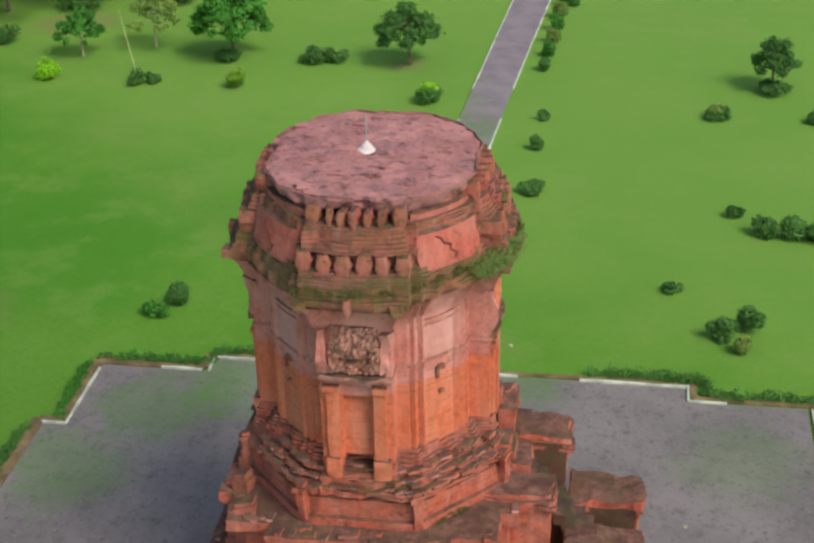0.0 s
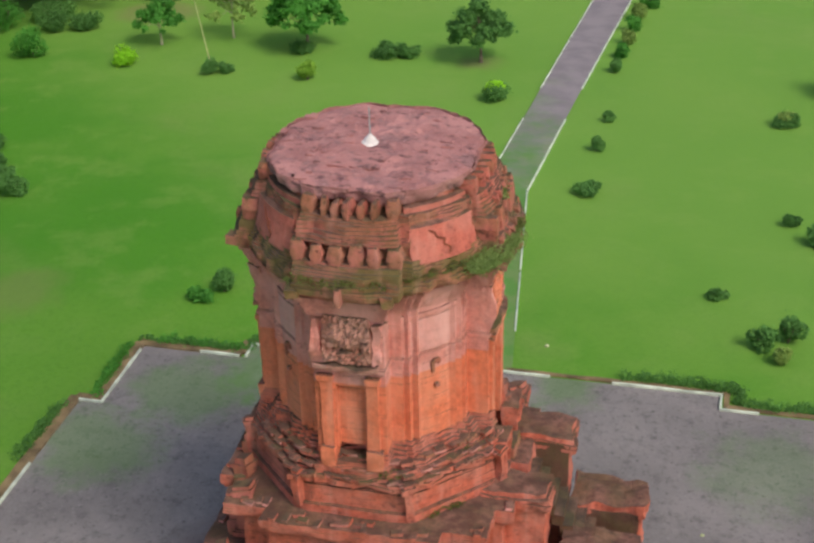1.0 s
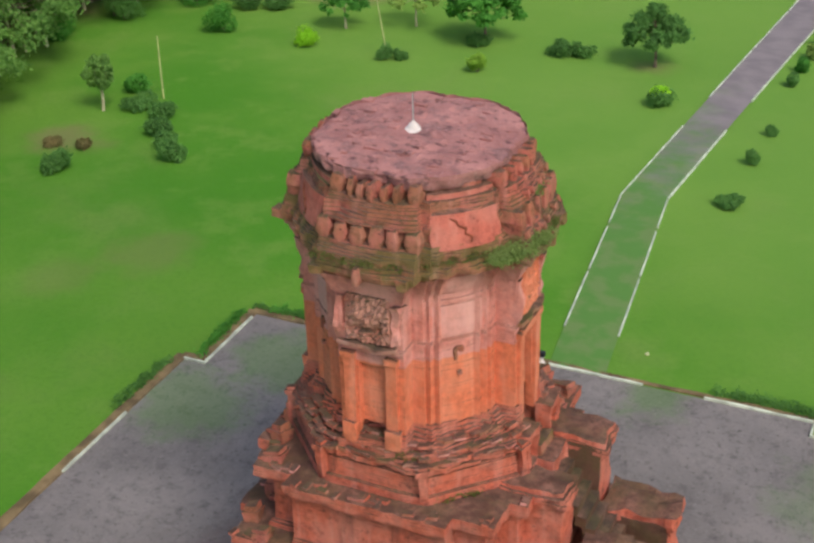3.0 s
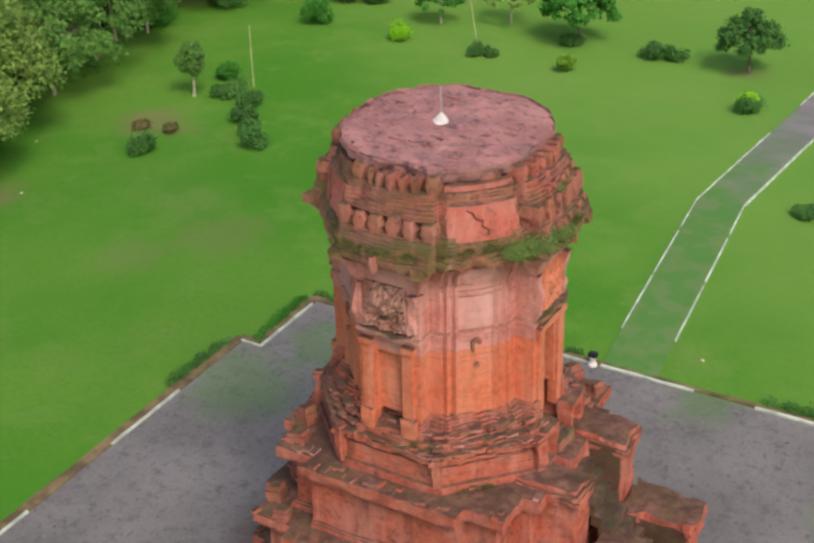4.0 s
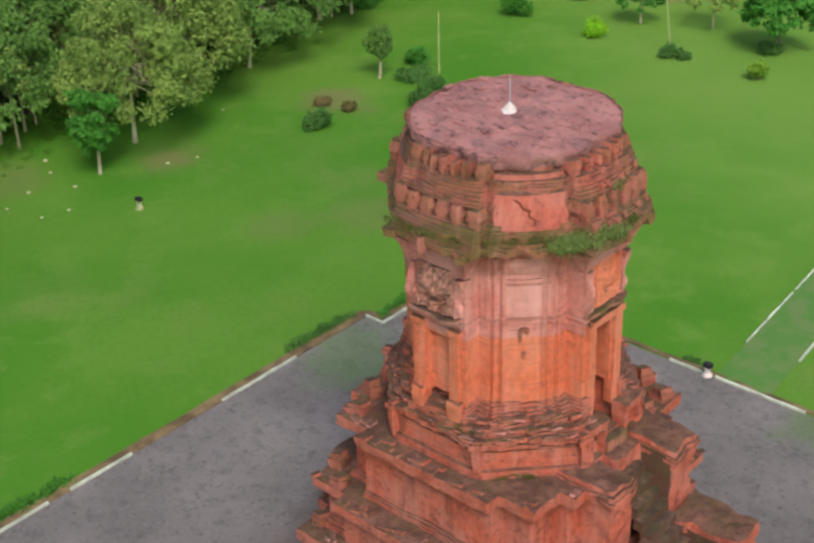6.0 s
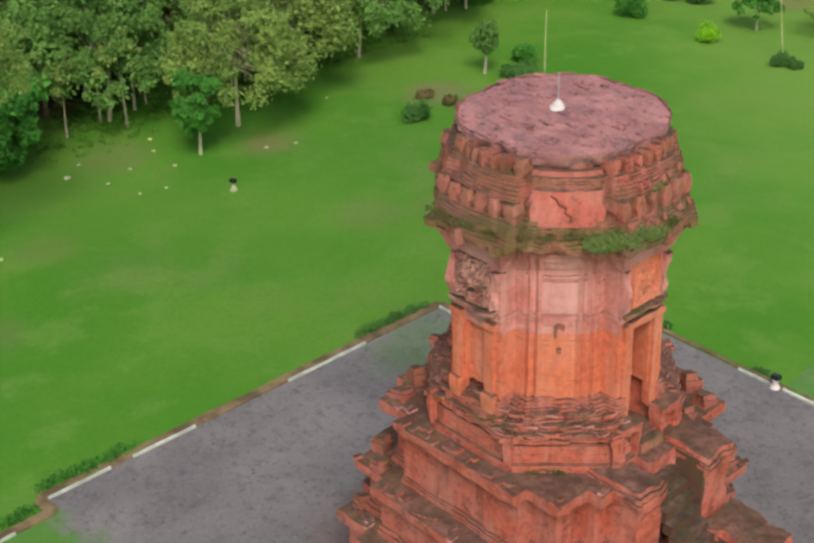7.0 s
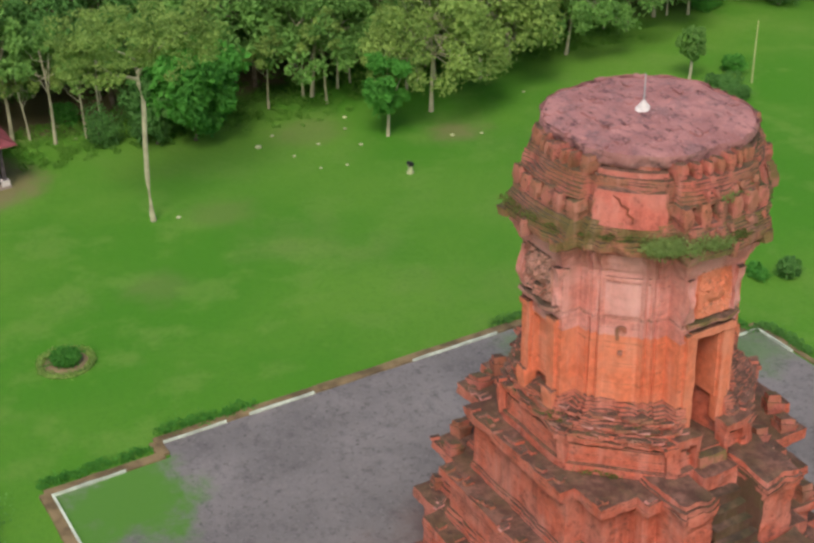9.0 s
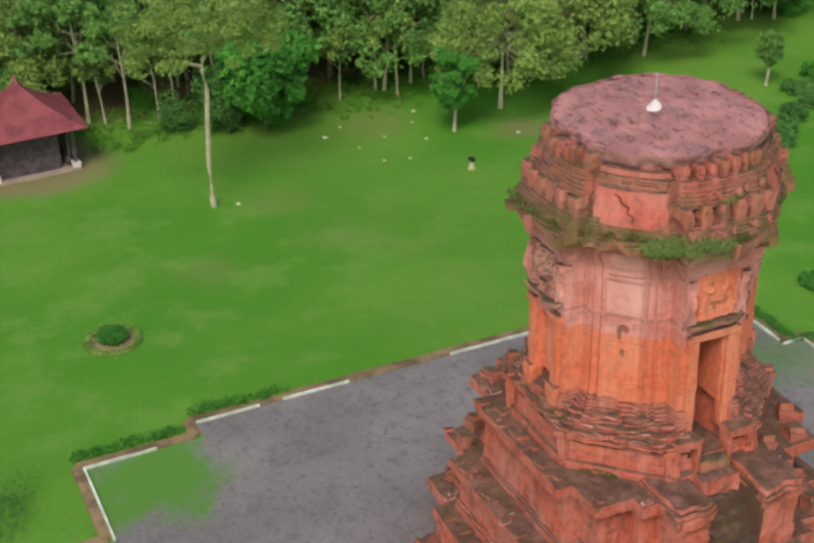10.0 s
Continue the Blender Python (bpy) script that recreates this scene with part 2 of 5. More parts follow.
LEAF_LEDGE = leaf_material("ledge_ferns", (0.11, 0.18, 0.045), (0.21, 0.29, 0.085))
LEAF_YELLOW = leaf_material("yellow_green_leaves", (0.16, 0.33, 0.03), (0.28, 0.46, 0.06))
LEAF_TUFT = leaf_material("lawn_tufts", (0.085, 0.22, 0.022), (0.16, 0.33, 0.05))
LEAF_RED = leaf_material("reddish_leaves", (0.12, 0.13, 0.04), (0.24, 0.19, 0.08))


# ---- mesh helpers ----
def obj(name, bm, mat, parent=None, label="", smooth=False):
    me = bpy.data.meshes.new(name)
    bm.to_mesh(me)
    bm.free()
    me.materials.append(mat)
    if smooth:
        me.shade_smooth()
    ob = new(name, me)
    ob.parent = parent
    if label:
        tagged(ob, label)
    return ob


def part(name, bm, mat, parent, label=""):
    return obj(name, bm, mat, parent, label)


def shared(name, me, parent, m):
    ob = new(name, me)
    ob.parent = parent
    ob.matrix_basis = m
    return ob


def thing(name, label, category, group="", at=None, kind=""):
    ob = new(name)
    ob.empty_display_size = 0.3
    if at is not None:
        ob.matrix_basis = at
    return tagged(ob, label, category, group, kind)


def box(bm, x0, x1, y0, y1, z0, z1, rough=0.0):
    vs = [bm.verts.new((x, y, z)) for z in (z0, z1) for y in (y0, y1) for x in (x0, x1)]
    for f in ((0, 2, 3, 1), (4, 5, 7, 6), (0, 1, 5, 4), (2, 6, 7, 3), (0, 4, 6, 2), (1, 3, 7, 5)):
        bm.faces.new([vs[i] for i in f])
    if rough:
        for v in vs:
            v.co += Vector((random.uniform(-1, 1), random.uniform(-1, 1), random.uniform(-1, 1))) * rough
    return vs


def brick_box(bm, x0, x1, y0, y1, z0, z1, rough=0.03, step=0.3):
    """A worn masonry block: a fine grid on all sides, roughened."""
    nx, ny, nz = (max(1, round(abs(b - a) / step)) for a, b in ((x0, x1), (y0, y1), (z0, z1)))
    seen = {}

    def v(i, j, k):
        if (i, j, k) not in seen:
            p = Vector((x0 + (x1 - x0) * i / nx, y0 + (y1 - y0) * j / ny, z0 + (z1 - z0) * k / nz))
            edge = sum((i in (0, nx), j in (0, ny), k in (0, nz)))
            p += noise.noise_vector(p * 2.3) * rough * (0.6 + 0.7 * edge)
            seen[i, j, k] = bm.verts.new(p)
        return seen[i, j, k]

    for i in range(nx):
        for j in range(ny):
            bm.faces.new((v(i, j, nz), v(i + 1, j, nz), v(i + 1, j + 1, nz), v(i, j + 1, nz)))
            bm.faces.new((v(i, j, 0), v(i, j + 1, 0), v(i + 1, j + 1, 0), v(i + 1, j, 0)))
    for i in range(nx):
        for k in range(nz):
            bm.faces.new((v(i, 0, k), v(i + 1, 0, k), v(i + 1, 0, k + 1), v(i, 0, k + 1)))
            bm.faces.new((v(i, ny, k), v(i, ny, k + 1), v(i + 1, ny, k + 1), v(i + 1, ny, k)))
    for j in range(ny):
        for k in range(nz):
            bm.faces.new((v(0, j, k), v(0, j, k + 1), v(0, j + 1, k + 1), v(0, j + 1, k)))
            bm.faces.new((v(nx, j, k), v(nx, j + 1, k), v(nx, j + 1, k + 1), v(nx, j, k + 1)))


def tube(bm, pts, radii, n=7):
    rings = []
    for i, (p, r) in enumerate(zip(pts, radii)):
        p = Vector(p)
        d = (Vector(pts[min(i + 1, len(pts) - 1)]) - Vector(pts[max(i - 1, 0)])).normalized()
        q = d.to_track_quat("Z", "Y").to_matrix()
        rings.append([bm.verts.new(p + q @ Vector((r * math.cos(a), r * math.sin(a), 0))) for a in (2 * math.pi * k / n for k in range(n))])
    for a, b in zip(rings, rings[1:]):
        for k in range(n):
            bm.faces.new((a[k], a[(k + 1) % n], b[(k + 1) % n], b[k]))
    bm.faces.new(rings[0][::-1])
    bm.faces.new(rings[-1])


def lathe(bm, prof, n=24, centre=(0, 0)):
    rings = [[bm.verts.new((centre[0] + r * math.cos(2 * math.pi * k / n), centre[1] + r * math.sin(2 * math.pi * k / n), z)) for k in range(n)] for r, z in prof]
    for a, b in zip(rings, rings[1:]):
        for k in range(n):
            bm.faces.new((a[k], a[(k + 1) % n], b[(k + 1) % n], b[k]))
    bm.faces.new(rings[0][::-1])
    bm.faces.new(rings[-1])


def leaves_mesh(name, centres, radii, count, size, mat, rng, flat=0.75, droop=0.3, stray=0.18):
    """Many small bent leaves on the shells of clumps."""
    centres, radii = np.array(centres, float), np.array(radii, float)
    w = radii ** 2
    pick = rng.choice(len(centres), count, p=w / w.sum())
    d = rng.normal(size=(count, 3))
    d /= np.linalg.norm(d, axis=1)[:, None]
    rad = radii[pick] * rng.uniform(0.45, 1.08, count) ** 0.6
    rad = rad * np.where(rng.random(count) < stray, rng.uniform(1.0, 1.8, count), 1.0)
    p = centres[pick] + d * rad[:, None] * np.array((1, 1, flat))
    a = rng.normal(size=(count, 3)) + d * 0.6
    a[:, 2] -= droop
    a /= np.linalg.norm(a, axis=1)[:, None]
    b = np.cross(a, d + rng.normal(size=(count, 3)) * 0.5)
    b /= np.linalg.norm(b, axis=1)[:, None] + 1e-9
    s = size * rng.uniform(0.6, 1.4, count)[:, None]
    c = np.cross(a, b) * s * 0.18
    verts = np.stack((p - a * s * 0.5, p + b * s * 0.32 + c, p + a * s * 0.5, p - b * s * 0.32 + c), 1).reshape(-1, 3)
    idx = np.arange(count) * 4
    tris = np.concatenate((np.stack((idx, idx + 1, idx + 2), 1), np.stack((idx, idx + 2, idx + 3), 1)), 0)
    me = bpy.data.meshes.new(name)
    me.from_pydata(verts.tolist(), [], tris.tolist())
    me.materials.append(mat)
    return me


# ---- ground ----
def gz(x, y):
    """Height of the lawn, which falls gently away from the court."""
    return -0.05 * min(60.0, math.hypot(max(0.0, abs(x) - 15.5), max(0.0, abs(y) - 15.5)))


def build_ground():
    bm = bmesh.new()
    xs = [-1500, -600, -250, -140] + [v for v in np.arange(-100.5, 101, 1.5)] + [140, 250, 600, 1500]
    rows = [[bm.verts.new((x, y, gz(x, y) + (0.04 * noise.noise(Vector((x * 0.1, y * 0.1, 0))) - 0.025) * min(1.0, max(0.0, max(abs(x), abs(y)) - 16) / 8))) for x in xs] for y in xs]
    for a, b in zip(rows, rows[1:]):
        for i in range(len(xs) - 1):
            bm.faces.new((a[i], a[i + 1], b[i + 1], b[i]))
    tagged(obj("ground", bm, GRASS, smooth=True), "mown green lawn with paler and drier patches", "lawn", kind="structure")


build_ground()

OUT, INN, NOTCH = 14.05, 13.15, 8.95
COURT = []
for k in range(4):
    c, s = ((1, 0), (0, 1), (-1, 0), (0, -1))[k]
    for x, y in ((-NOTCH, -OUT), (NOTCH, -OUT), (NOTCH, -INN), (INN, -INN), (INN, -NOTCH)):
        COURT.append((x * c - y * s, x * s + y * c))
COURT = [(x, y - 0.24 if y > 12 else y) for x, y in COURT]      # the north side lies a little nearer
bm = bmesh.new()
top = [bm.verts.new((x, y, 0.03)) for x, y in COURT]
low = [bm.verts.new((x, y, -0.2)) for x, y in COURT]
for i in range(20):
    bm.faces.new((low[i], low[(i + 1) % 20], top[(i + 1) % 20], top[i]))
cap_face = bm.faces.new(top)
bm.normal_update()
bmesh.ops.triangulate(bm, faces=[cap_face])
tagged(obj("pavement", bm, GRAVEL), "grey gravel court with mossy patches round the temple", "court", kind="structure")


def strip(bm, a, b, width, z0, z1, wob=0.02, seg=0.6):
    """A kerb from a to b as a run of slightly uneven stones."""
    a, b = Vector((*a, 0)), Vector((*b, 0))
    d = b - a
    n = max(1, int(d.length / seg))
    side = Vector((-d.y, d.x, 0)).normalized() * width / 2
    last = None
    for i in range(n + 1):
        p = a + d * i / n
        p.z = gz(p.x, p.y)
        k = side * (1 + random.uniform(-wob, wob) * 4)
        q = [bm.verts.new(p - k + Vector((0, 0, z0))), bm.verts.new(p + k + Vector((0, 0, z0))), bm.verts.new(p + k * 0.9 + Vector((0, 0, z1 + random.uniform(-wob, wob)))), bm.verts.new(p - k * 0.9 + Vector((0, 0, z1 + random.uniform(-wob, wob))))]
        if last:
            for j in range(4):
                bm.faces.new((last[j], last[(j + 1) % 4], q[(j + 1) % 4], q[j]))
        else:
            bm.faces.new(q[::-1])
        last = q
    bm.faces.new(last)


def kerb(name, spans, mat, label, width=0.16, z1=0.12):
    bm = bmesh.new()
    for a, b in spans:
        strip(bm, a, b, width, -0.1, z1)
    bmesh.ops.recalc_face_normals(bm, faces=bm.faces[:])
    return tagged(obj(name, bm, mat), label, "kerb", kind="structure")


EDGE = [(x + math.copysign(0.2, x), y + math.copysign(0.2, y)) for x, y in COURT]
RUN = [(EDGE[i], EDGE[(i + 1) % 20]) for i in range(20)]
kerb("kerb_earth", [r for r in RUN if max(r[0][0], r[1][0]) < -8.5], KERB_EARTH, "low brown brick edging overgrown with moss round the court", 0.46, 0.085)
kerb("kerb_mossy", [r for r in RUN if max(r[0][0], r[1][0]) >= -8.5], KERB_EARTH, "narrow mossy brick edging of the court", 0.22, 0.07)
O, I, N, P, Q = OUT, INN, NOTCH, OUT - 0.24, INN - 0.24
kerb("kerb_white", [((-O, 1.2), (-O, 5.0)), ((-O, -5.6), (-O, -3.0)), ((-O, -8.9), (-O, -6.5)), ((-I, N), (-I, 12.6)), ((-I, N), (-O, N)), ((-9.2, Q), (-10.8, Q)), ((-N, Q), (-N, P)), ((-N, P), (-7.0, P)),
                    ((5.0, P), (9.0, P)), ((N, Q), (N, P)), ((N, Q), (10.3, Q)), ((13.3, 9.5), (13.3, 12.8)), ((-2.9, P), (-1.4, P)), ((-0.95, P), (2.7, P)), ((-I, -13.15), (-I, -10.6)), ((-I, -I), (-9.0, -I))],
     KERB, "whitewashed kerb stones, worn and partly hidden by grass", 0.085, 0.12)

# path from the court to the far gate
PL = [(-0.95, 13.85), (-3.05, 30.2), (-2.5, 44.8), (-2.1, 55.0), (-1.7, 64.2), (-0.4, 98.0)]
PR = [(1.25, 13.85), (-0.88, 30.6), (-0.2, 45.2), (0.32, 55.0), (0.85, 64.4), (2.3, 98.0)]


def lerp2(a, b, t):
    return (a[0] + (b[0] - a[0]) * t, a[1] + (b[1] - a[1]) * t)


bm = bmesh.new()
last = None
for (l0, l1), (r0, r1) in zip(zip(PL, PL[1:]), zip(PR, PR[1:])):
    for i in range(13):
        l, r = lerp2(l0, l1, i / 12), lerp2(r0, r1, i / 12)
        row = [bm.verts.new((*lerp2(l, r, j / 4), gz(*lerp2(l, r, j / 4)) + 0.05 + 0.015 * (j % 4 > 0))) for j in range(5)]
        if last:
            for j in range(4):
                bm.faces.new((last[j], last[j + 1], row[j + 1], row[j]))
        last = row
tagged(obj("path", bm, PATH_MAT), "straight grey path with moss, bending towards the far gate", "path", kind="structure")

spans = []
for side in (PL, PR):
    for i, (a, b) in enumerate(zip(side, side[1:])):
        cuts = ((0.18, 0.48), (0.5, 0.77), (0.8, 0.99)) if i == 0 else ((0.0, 0.69),) if i == 1 else ((0.06, 0.98),) if i == 2 else ((0.01, 0.98),)
        spans += [(lerp2(a, b, u), lerp2(a, b, v)) for u, v in cuts]
kerb("kerb_path", spans, KERB, "whitewashed kerb stones along the path", 0.066, 0.10)


# ---- the temple ----
temple = thing("brick_temple", "weathered red brick temple tower with carved niches", "temple", at=pose(0.1, 0.05, 0))
TURN = ((1, 0), (0, 1), (-1, 0), (0, -1))       # south, east, north, west
BAY = (-1, -0.7, -0.40, -0.38, 0, 0.38, 0.40, 0.7, 1)


def quad_points(dc, wc, rb, push=0.0, ws=0.30, narc=16, bow=0.0, strip=0.12):
    """One quarter of the tower's plan, facing -y: a flat projecting bay, a pilaster strip and a curved wall.
    push: how far the middle of the bay is recessed; bow: how far its ends curve back."""
    pts = [(wc * f, -dc + bow * f * f + (push if abs(f) < 0.39 else 0.0)) for f in BAY]
    dc -= bow
    wp = wc + ws
    y0 = -math.sqrt(max(rb * rb - wp * wp, 0.01))
    dp = min(dc - 0.02, -y0 + 0.10)
    pts += [(wc, -(dc + dp) / 2), (wc, -dp), (wp, -dp), (wp, y0)]
    a0 = math.atan2(y0, wp)
    a1 = math.atan2(-wp, -y0)
    for i in range(1, narc):
        a = a0 + (a1 - a0) * i / narc
        k = rb + (strip if i in (1, 3, narc - 3, narc - 1) else 0.0)
        pts.append((k * math.cos(a), k * math.sin(a)))
    pts += [(-y0, -wp), (dp, -wp), (dp, -wc), ((dc + dp) / 2, -wc)]
    return pts


def tower_ring(dc, wc, rb, z=0.0):
    out = []
    for k, (c, s) in enumerate(TURN):
        push = 0.0
        if k == 1 and 7.28 < z < 10.62:
            push = 1.5
        elif k != 1 and 8.62 < z < 10.42:
            push = 0.16
        elif k != 1 and 8.2 < z <= 8.62:
            push = 0.55
        out += [(x * c - y * s, x * s + y * c) for x, y in quad_points(dc, wc, rb, push)]
    return out


def oct_radius(a):
    """Distance of the octagonal plinth's face from the axis, in the direction a (radians from +x)."""
    c, s = abs(math.cos(a)), abs(math.sin(a))
    return min(3.36 / max(c, 1e-6), 3.20 / max(s, 1e-6), 4.63 / (c + s))


def plinth_ring(grow, f, z=0.0):
    """The octagonal plinth (f = 0) that turns into the round tower's plan (f = 1)."""
    out = []
    for k, (c, s) in enumerate(TURN):
        for lx, ly in quad_points(2.98, 0.88, 2.64):
            x, y = lx * c - ly * s, lx * s + ly * c
            r = math.hypot(x, y)
            q = ((oct_radius(math.atan2(y, x)) + grow) * (1 - f) + (r + grow) * f) / r
            x, y = x * q, y * q
            if abs(lx) < 0.39 and ly < -2:
                back = 1.7 if k == 1 and z > 7.28 else 0.55 if k != 1 and z > 8.2 else 0.0
                x, y = x - s * back, y + c * back
            out.append((x, y))
    return out


def rim_ring(r, z=0.0):
    """The roof's edge: round, but cut straight at the four bays."""
    out = []
    for i in range(96):
        a = 2 * math.pi * i / 96
        c, s = math.cos(a), math.sin(a)
        q = min(r, (r - 0.16) / max(abs(c), abs(s)))
        out.append((q * c, q * s))
    return out


def round_ring(dc, wc, rb, z=0.0):
    out = []
    for c, s in TURN:
        out += [(x * c - y * s, x * s + y * c) for x, y in quad_points(dc, wc, rb, 0.0, 0.22, 16, 0.16, 0.02)]
    return out


def square_ring(a, dc, wc, z=0.0):
    """A square terrace with a slightly projecting middle on each side."""
    out = []
    for c, s in TURN:
        corners = [(-wc, -dc), (wc, -dc), (wc, -a), (a, -a), (a, -wc), (dc, -wc)]
        q = [lerp2(p0, p1, i / n) for p0, p1, n in zip(corners, corners[1:], (16, 1, 10, 10, 1)) for i in range(n)]
        out += [(x * c - y * s, x * s + y * c) for x, y in q]
    return out


def loft(keys, ringf, wear, course=0.075, cap=True, seed=0.0):
    """Masonry between key rings (z, ring parameters): each brick course is a step of its own, uneven and worn."""
    levels = []
    for (z0, *p0), (z1, *p1) in zip(keys, keys[1:]):
        n = max(1, round(abs(z1 - z0) / course))
        for i in range(n):
            levels.append((z0 + (z1 - z0) * i / n, [a + (b - a) * (i + 0.5) / n for a, b in zip(p0, p1)], z0 + (z1 - z0) * (i + 1) / n))
    bm = bmesh.new()
    rings = []
    const = wear
    wear_of = wear if callable(wear) else (lambda z: const)
    for za, par, zb in levels:
        wear = wear_of(za)
        grow = random.uniform(-0.004, 0.004)
        row = []
        for x, y in ringf(*par, z=(za + zb) / 2):
            n1 = noise.noise(Vector((x * 0.9, y * 0.9, za * 0.9 + seed)))
            n2 = noise.noise(Vector((x * 4.1, y * 4.1, za * 3.4 + seed)))
            n3 = noise.noise(Vector((x * 1.7 + 9, y * 1.7, za * 2.0 + seed)))
            k = 1 + (grow + wear * (0.35 * n1 + 0.6 * n2 - 1.1 * max(0.0, n3 - 0.2))) / max(1.0, math.hypot(x, y))
            row.append((x * k, y * k))
        rings.append([bm.verts.new((x, y, za + 0.004)) for x, y in row])
        rings.append([bm.verts.new((x, y, zb - 0.004 + wear * 0.1 * noise.noise(Vector((x * 2.5, y * 2.5, zb + seed))))) for x, y in row])
    m = len(rings[0])
    for a, b in zip(rings, rings[1:]):
        for k in range(m):
            bm.faces.new((a[k], a[(k + 1) % m], b[(k + 1) % m], b[k]))
    if cap:
        top = bm.faces.new(rings[-1])
        bm.normal_update()
        bmesh.ops.triangulate(bm, faces=[top])
    return bm


AP = [(0.0, 4.75, 5.2, 3.0), (0.22, 4.7, 5.15, 3.0)]
part("footing", loft(AP, square_ring, 0.3, 0.11, seed=11), BRICK, temple, "low brown brick footing")
SQ = [(0.15, 4.4, 4.9, 3.0), (0.5, 4.35, 4.85, 3.0), (0.65, 4.2, 4.7, 2.9), (2.2, 4.15, 4.65, 2.9), (2.3, 4.25, 4.75, 2.9), (2.4, 4.4, 4.9, 3.0), (2.75, 4.4, 4.9, 3.0)]
part("foundation", loft(SQ, square_ring, lambda z: 0.03 if 0.7 < z < 2.2 else 0.12, 0.1, seed=1), BRICK, temple, "broad ruined brick foundation")
T3 = [(2.7, 3.8, 4.3, 2.65), (2.95, 3.78, 4.28, 2.65), (3.1, 3.68, 4.2, 2.6), (4.05, 3.66, 4.16, 2.6), (4.15, 3.8, 4.3, 2.65), (4.3, 3.98, 4.48, 2.72), (4.58, 3.98, 4.48, 2.72)]
part("lower_terrace", loft(T3, square_ring, lambda z: 0.02 if 3.1 < z < 4.1 else 0.11, 0.1, seed=2), BRICK, temple, "square brick terrace with a mossy ledge")
T2 = [(4.55, 3.22, 3.74, 2.25), (4.72, 3.2, 3.72, 2.25), (4.78, 3.08, 3.62, 2.2), (6.1, 3.04, 3.58, 2.2), (6.2, 3.2, 3.7, 2.25), (6.36, 3.42, 3.88, 2.3), (6.70, 3.42, 3.88, 2.3)]
part("upper_terrace", loft(T2, square_ring, lambda z: 0.02 if 4.8 < z < 6.15 else 0.10, 0.09, seed=3), BRICK, temple, "square brick terrace with a dark lichened top")
T1 = [(6.62, 0.10, 0.0), (6.92, 0.08, 0.0), (6.94, -0.02, 0.0), (7.46, -0.04, 0.0), (7.5, -0.12, 0.0), (7.56, -0.10, 0.0), (7.6, 0.06, 0.0), (7.78, 0.05, 0.0), (7.82, -0.06, 0.05), (7.98, -0.06, 0.25), (8.02, -0.02, 0.42), (8.18, 0.0, 0.55), (8.22, 0.04, 0.72), (8.4, 0.04, 0.86), (8.6, 0.03, 1.0)]
part("plinth", loft(T1, plinth_ring, lambda z: 0.03 if 6.6 < z < 7.5 else 0.22, 0.08, seed=4), BRICK, temple, "octagonal plinth of red brick with a broken top")
SH = [(8.55, 2.98, 0.88, 2.64), (10.50, 2.96, 0.88, 2.62)]
part("shaft", loft(SH, tower_ring, 0.014, seed=5), BRICK_SHAFT, temple, "smooth orange brick shaft")
SU = [(10.48, 2.975, 0.89, 2.63), (10.86, 2.97, 0.88, 2.625), (10.88, 3.03, 0.91, 2.65), (10.98, 3.03, 0.91, 2.65), (11.02, 2.96, 0.88, 2.62), (12.35, 2.98, 0.88, 2.62), (12.4, 3.06, 0.95, 2.7), (12.6, 3.12, 1.0, 2.78), (12.64, 3.14, 1.04, 2.84), (12.8, 3.18, 1.06, 2.88), (12.84, 3.24, 1.12, 2.94), (12.95, 3.26, 1.14, 2.97)]
part("upper_shaft", loft(SU, tower_ring, 0.04, seed=6), BRICK_UPPER, temple, "bleached pink brick upper wall")
CO = [(12.93, 3.28, 1.18, 3.0), (13.03, 3.36, 1.22, 3.06), (13.12, 3.44, 1.25, 3.12)]
part("cornice", loft(CO, round_ring, 0.12, 0.05, seed=7), BRICK_ROOF, temple, "jutting brick cornice")
CM = [(13.10, 3.50, 1.28, 3.18), (13.26, 3.54, 1.28, 3.22), (13.34, 3.50, 1.28, 3.20), (13.46, 3.46, 1.28, 3.17), (13.6, 3.40, 1.26, 3.12), (13.74, 3.32, 1.25, 3.07), (13.86, 3.26, 1.24, 3.03)]
LEAN = pose(0.1, 0.0, 0)      # the roof storey sits slightly to the east
part("cornice_ledge", loft(CM, round_ring, 0.2, 0.09, seed=12), MOSSY, temple, "sloping ledge overgrown with olive moss").matrix_basis = LEAN
DR = [(13.8, 3.24, 1.22, 2.98), (13.9, 3.22, 1.22, 2.96), (13.93, 2.92, 1.22, 2.95), (14.26, 2.90, 1.2, 2.92), (14.3, 3.12, 1.2, 2.91), (14.36, 3.08, 1.2, 2.86), (14.75, 2.94, 1.15, 2.80), (14.8, 2.88, 1.13, 2.76), (14.88, 2.86, 1.12, 2.74), (14.92, 2.24, 1.06, 2.5), (15.22, 2.22, 1.05, 2.46)]
part("roof_drum", loft(DR, round_ring, 0.15, 0.10, seed=8), BRICK_ROOF, temple, "tapering brick roof storey with worn carving").matrix_basis = LEAN
part("roof_edge", loft([(15.06, 2.50), (15.16, 2.62), (15.38, 2.66), (15.44, 2.62)], rim_ring, 0.2, 0.05, cap=False, seed=9), ROOF_TOP, temple, "crumbling round brick rim").matrix_basis = LEAN
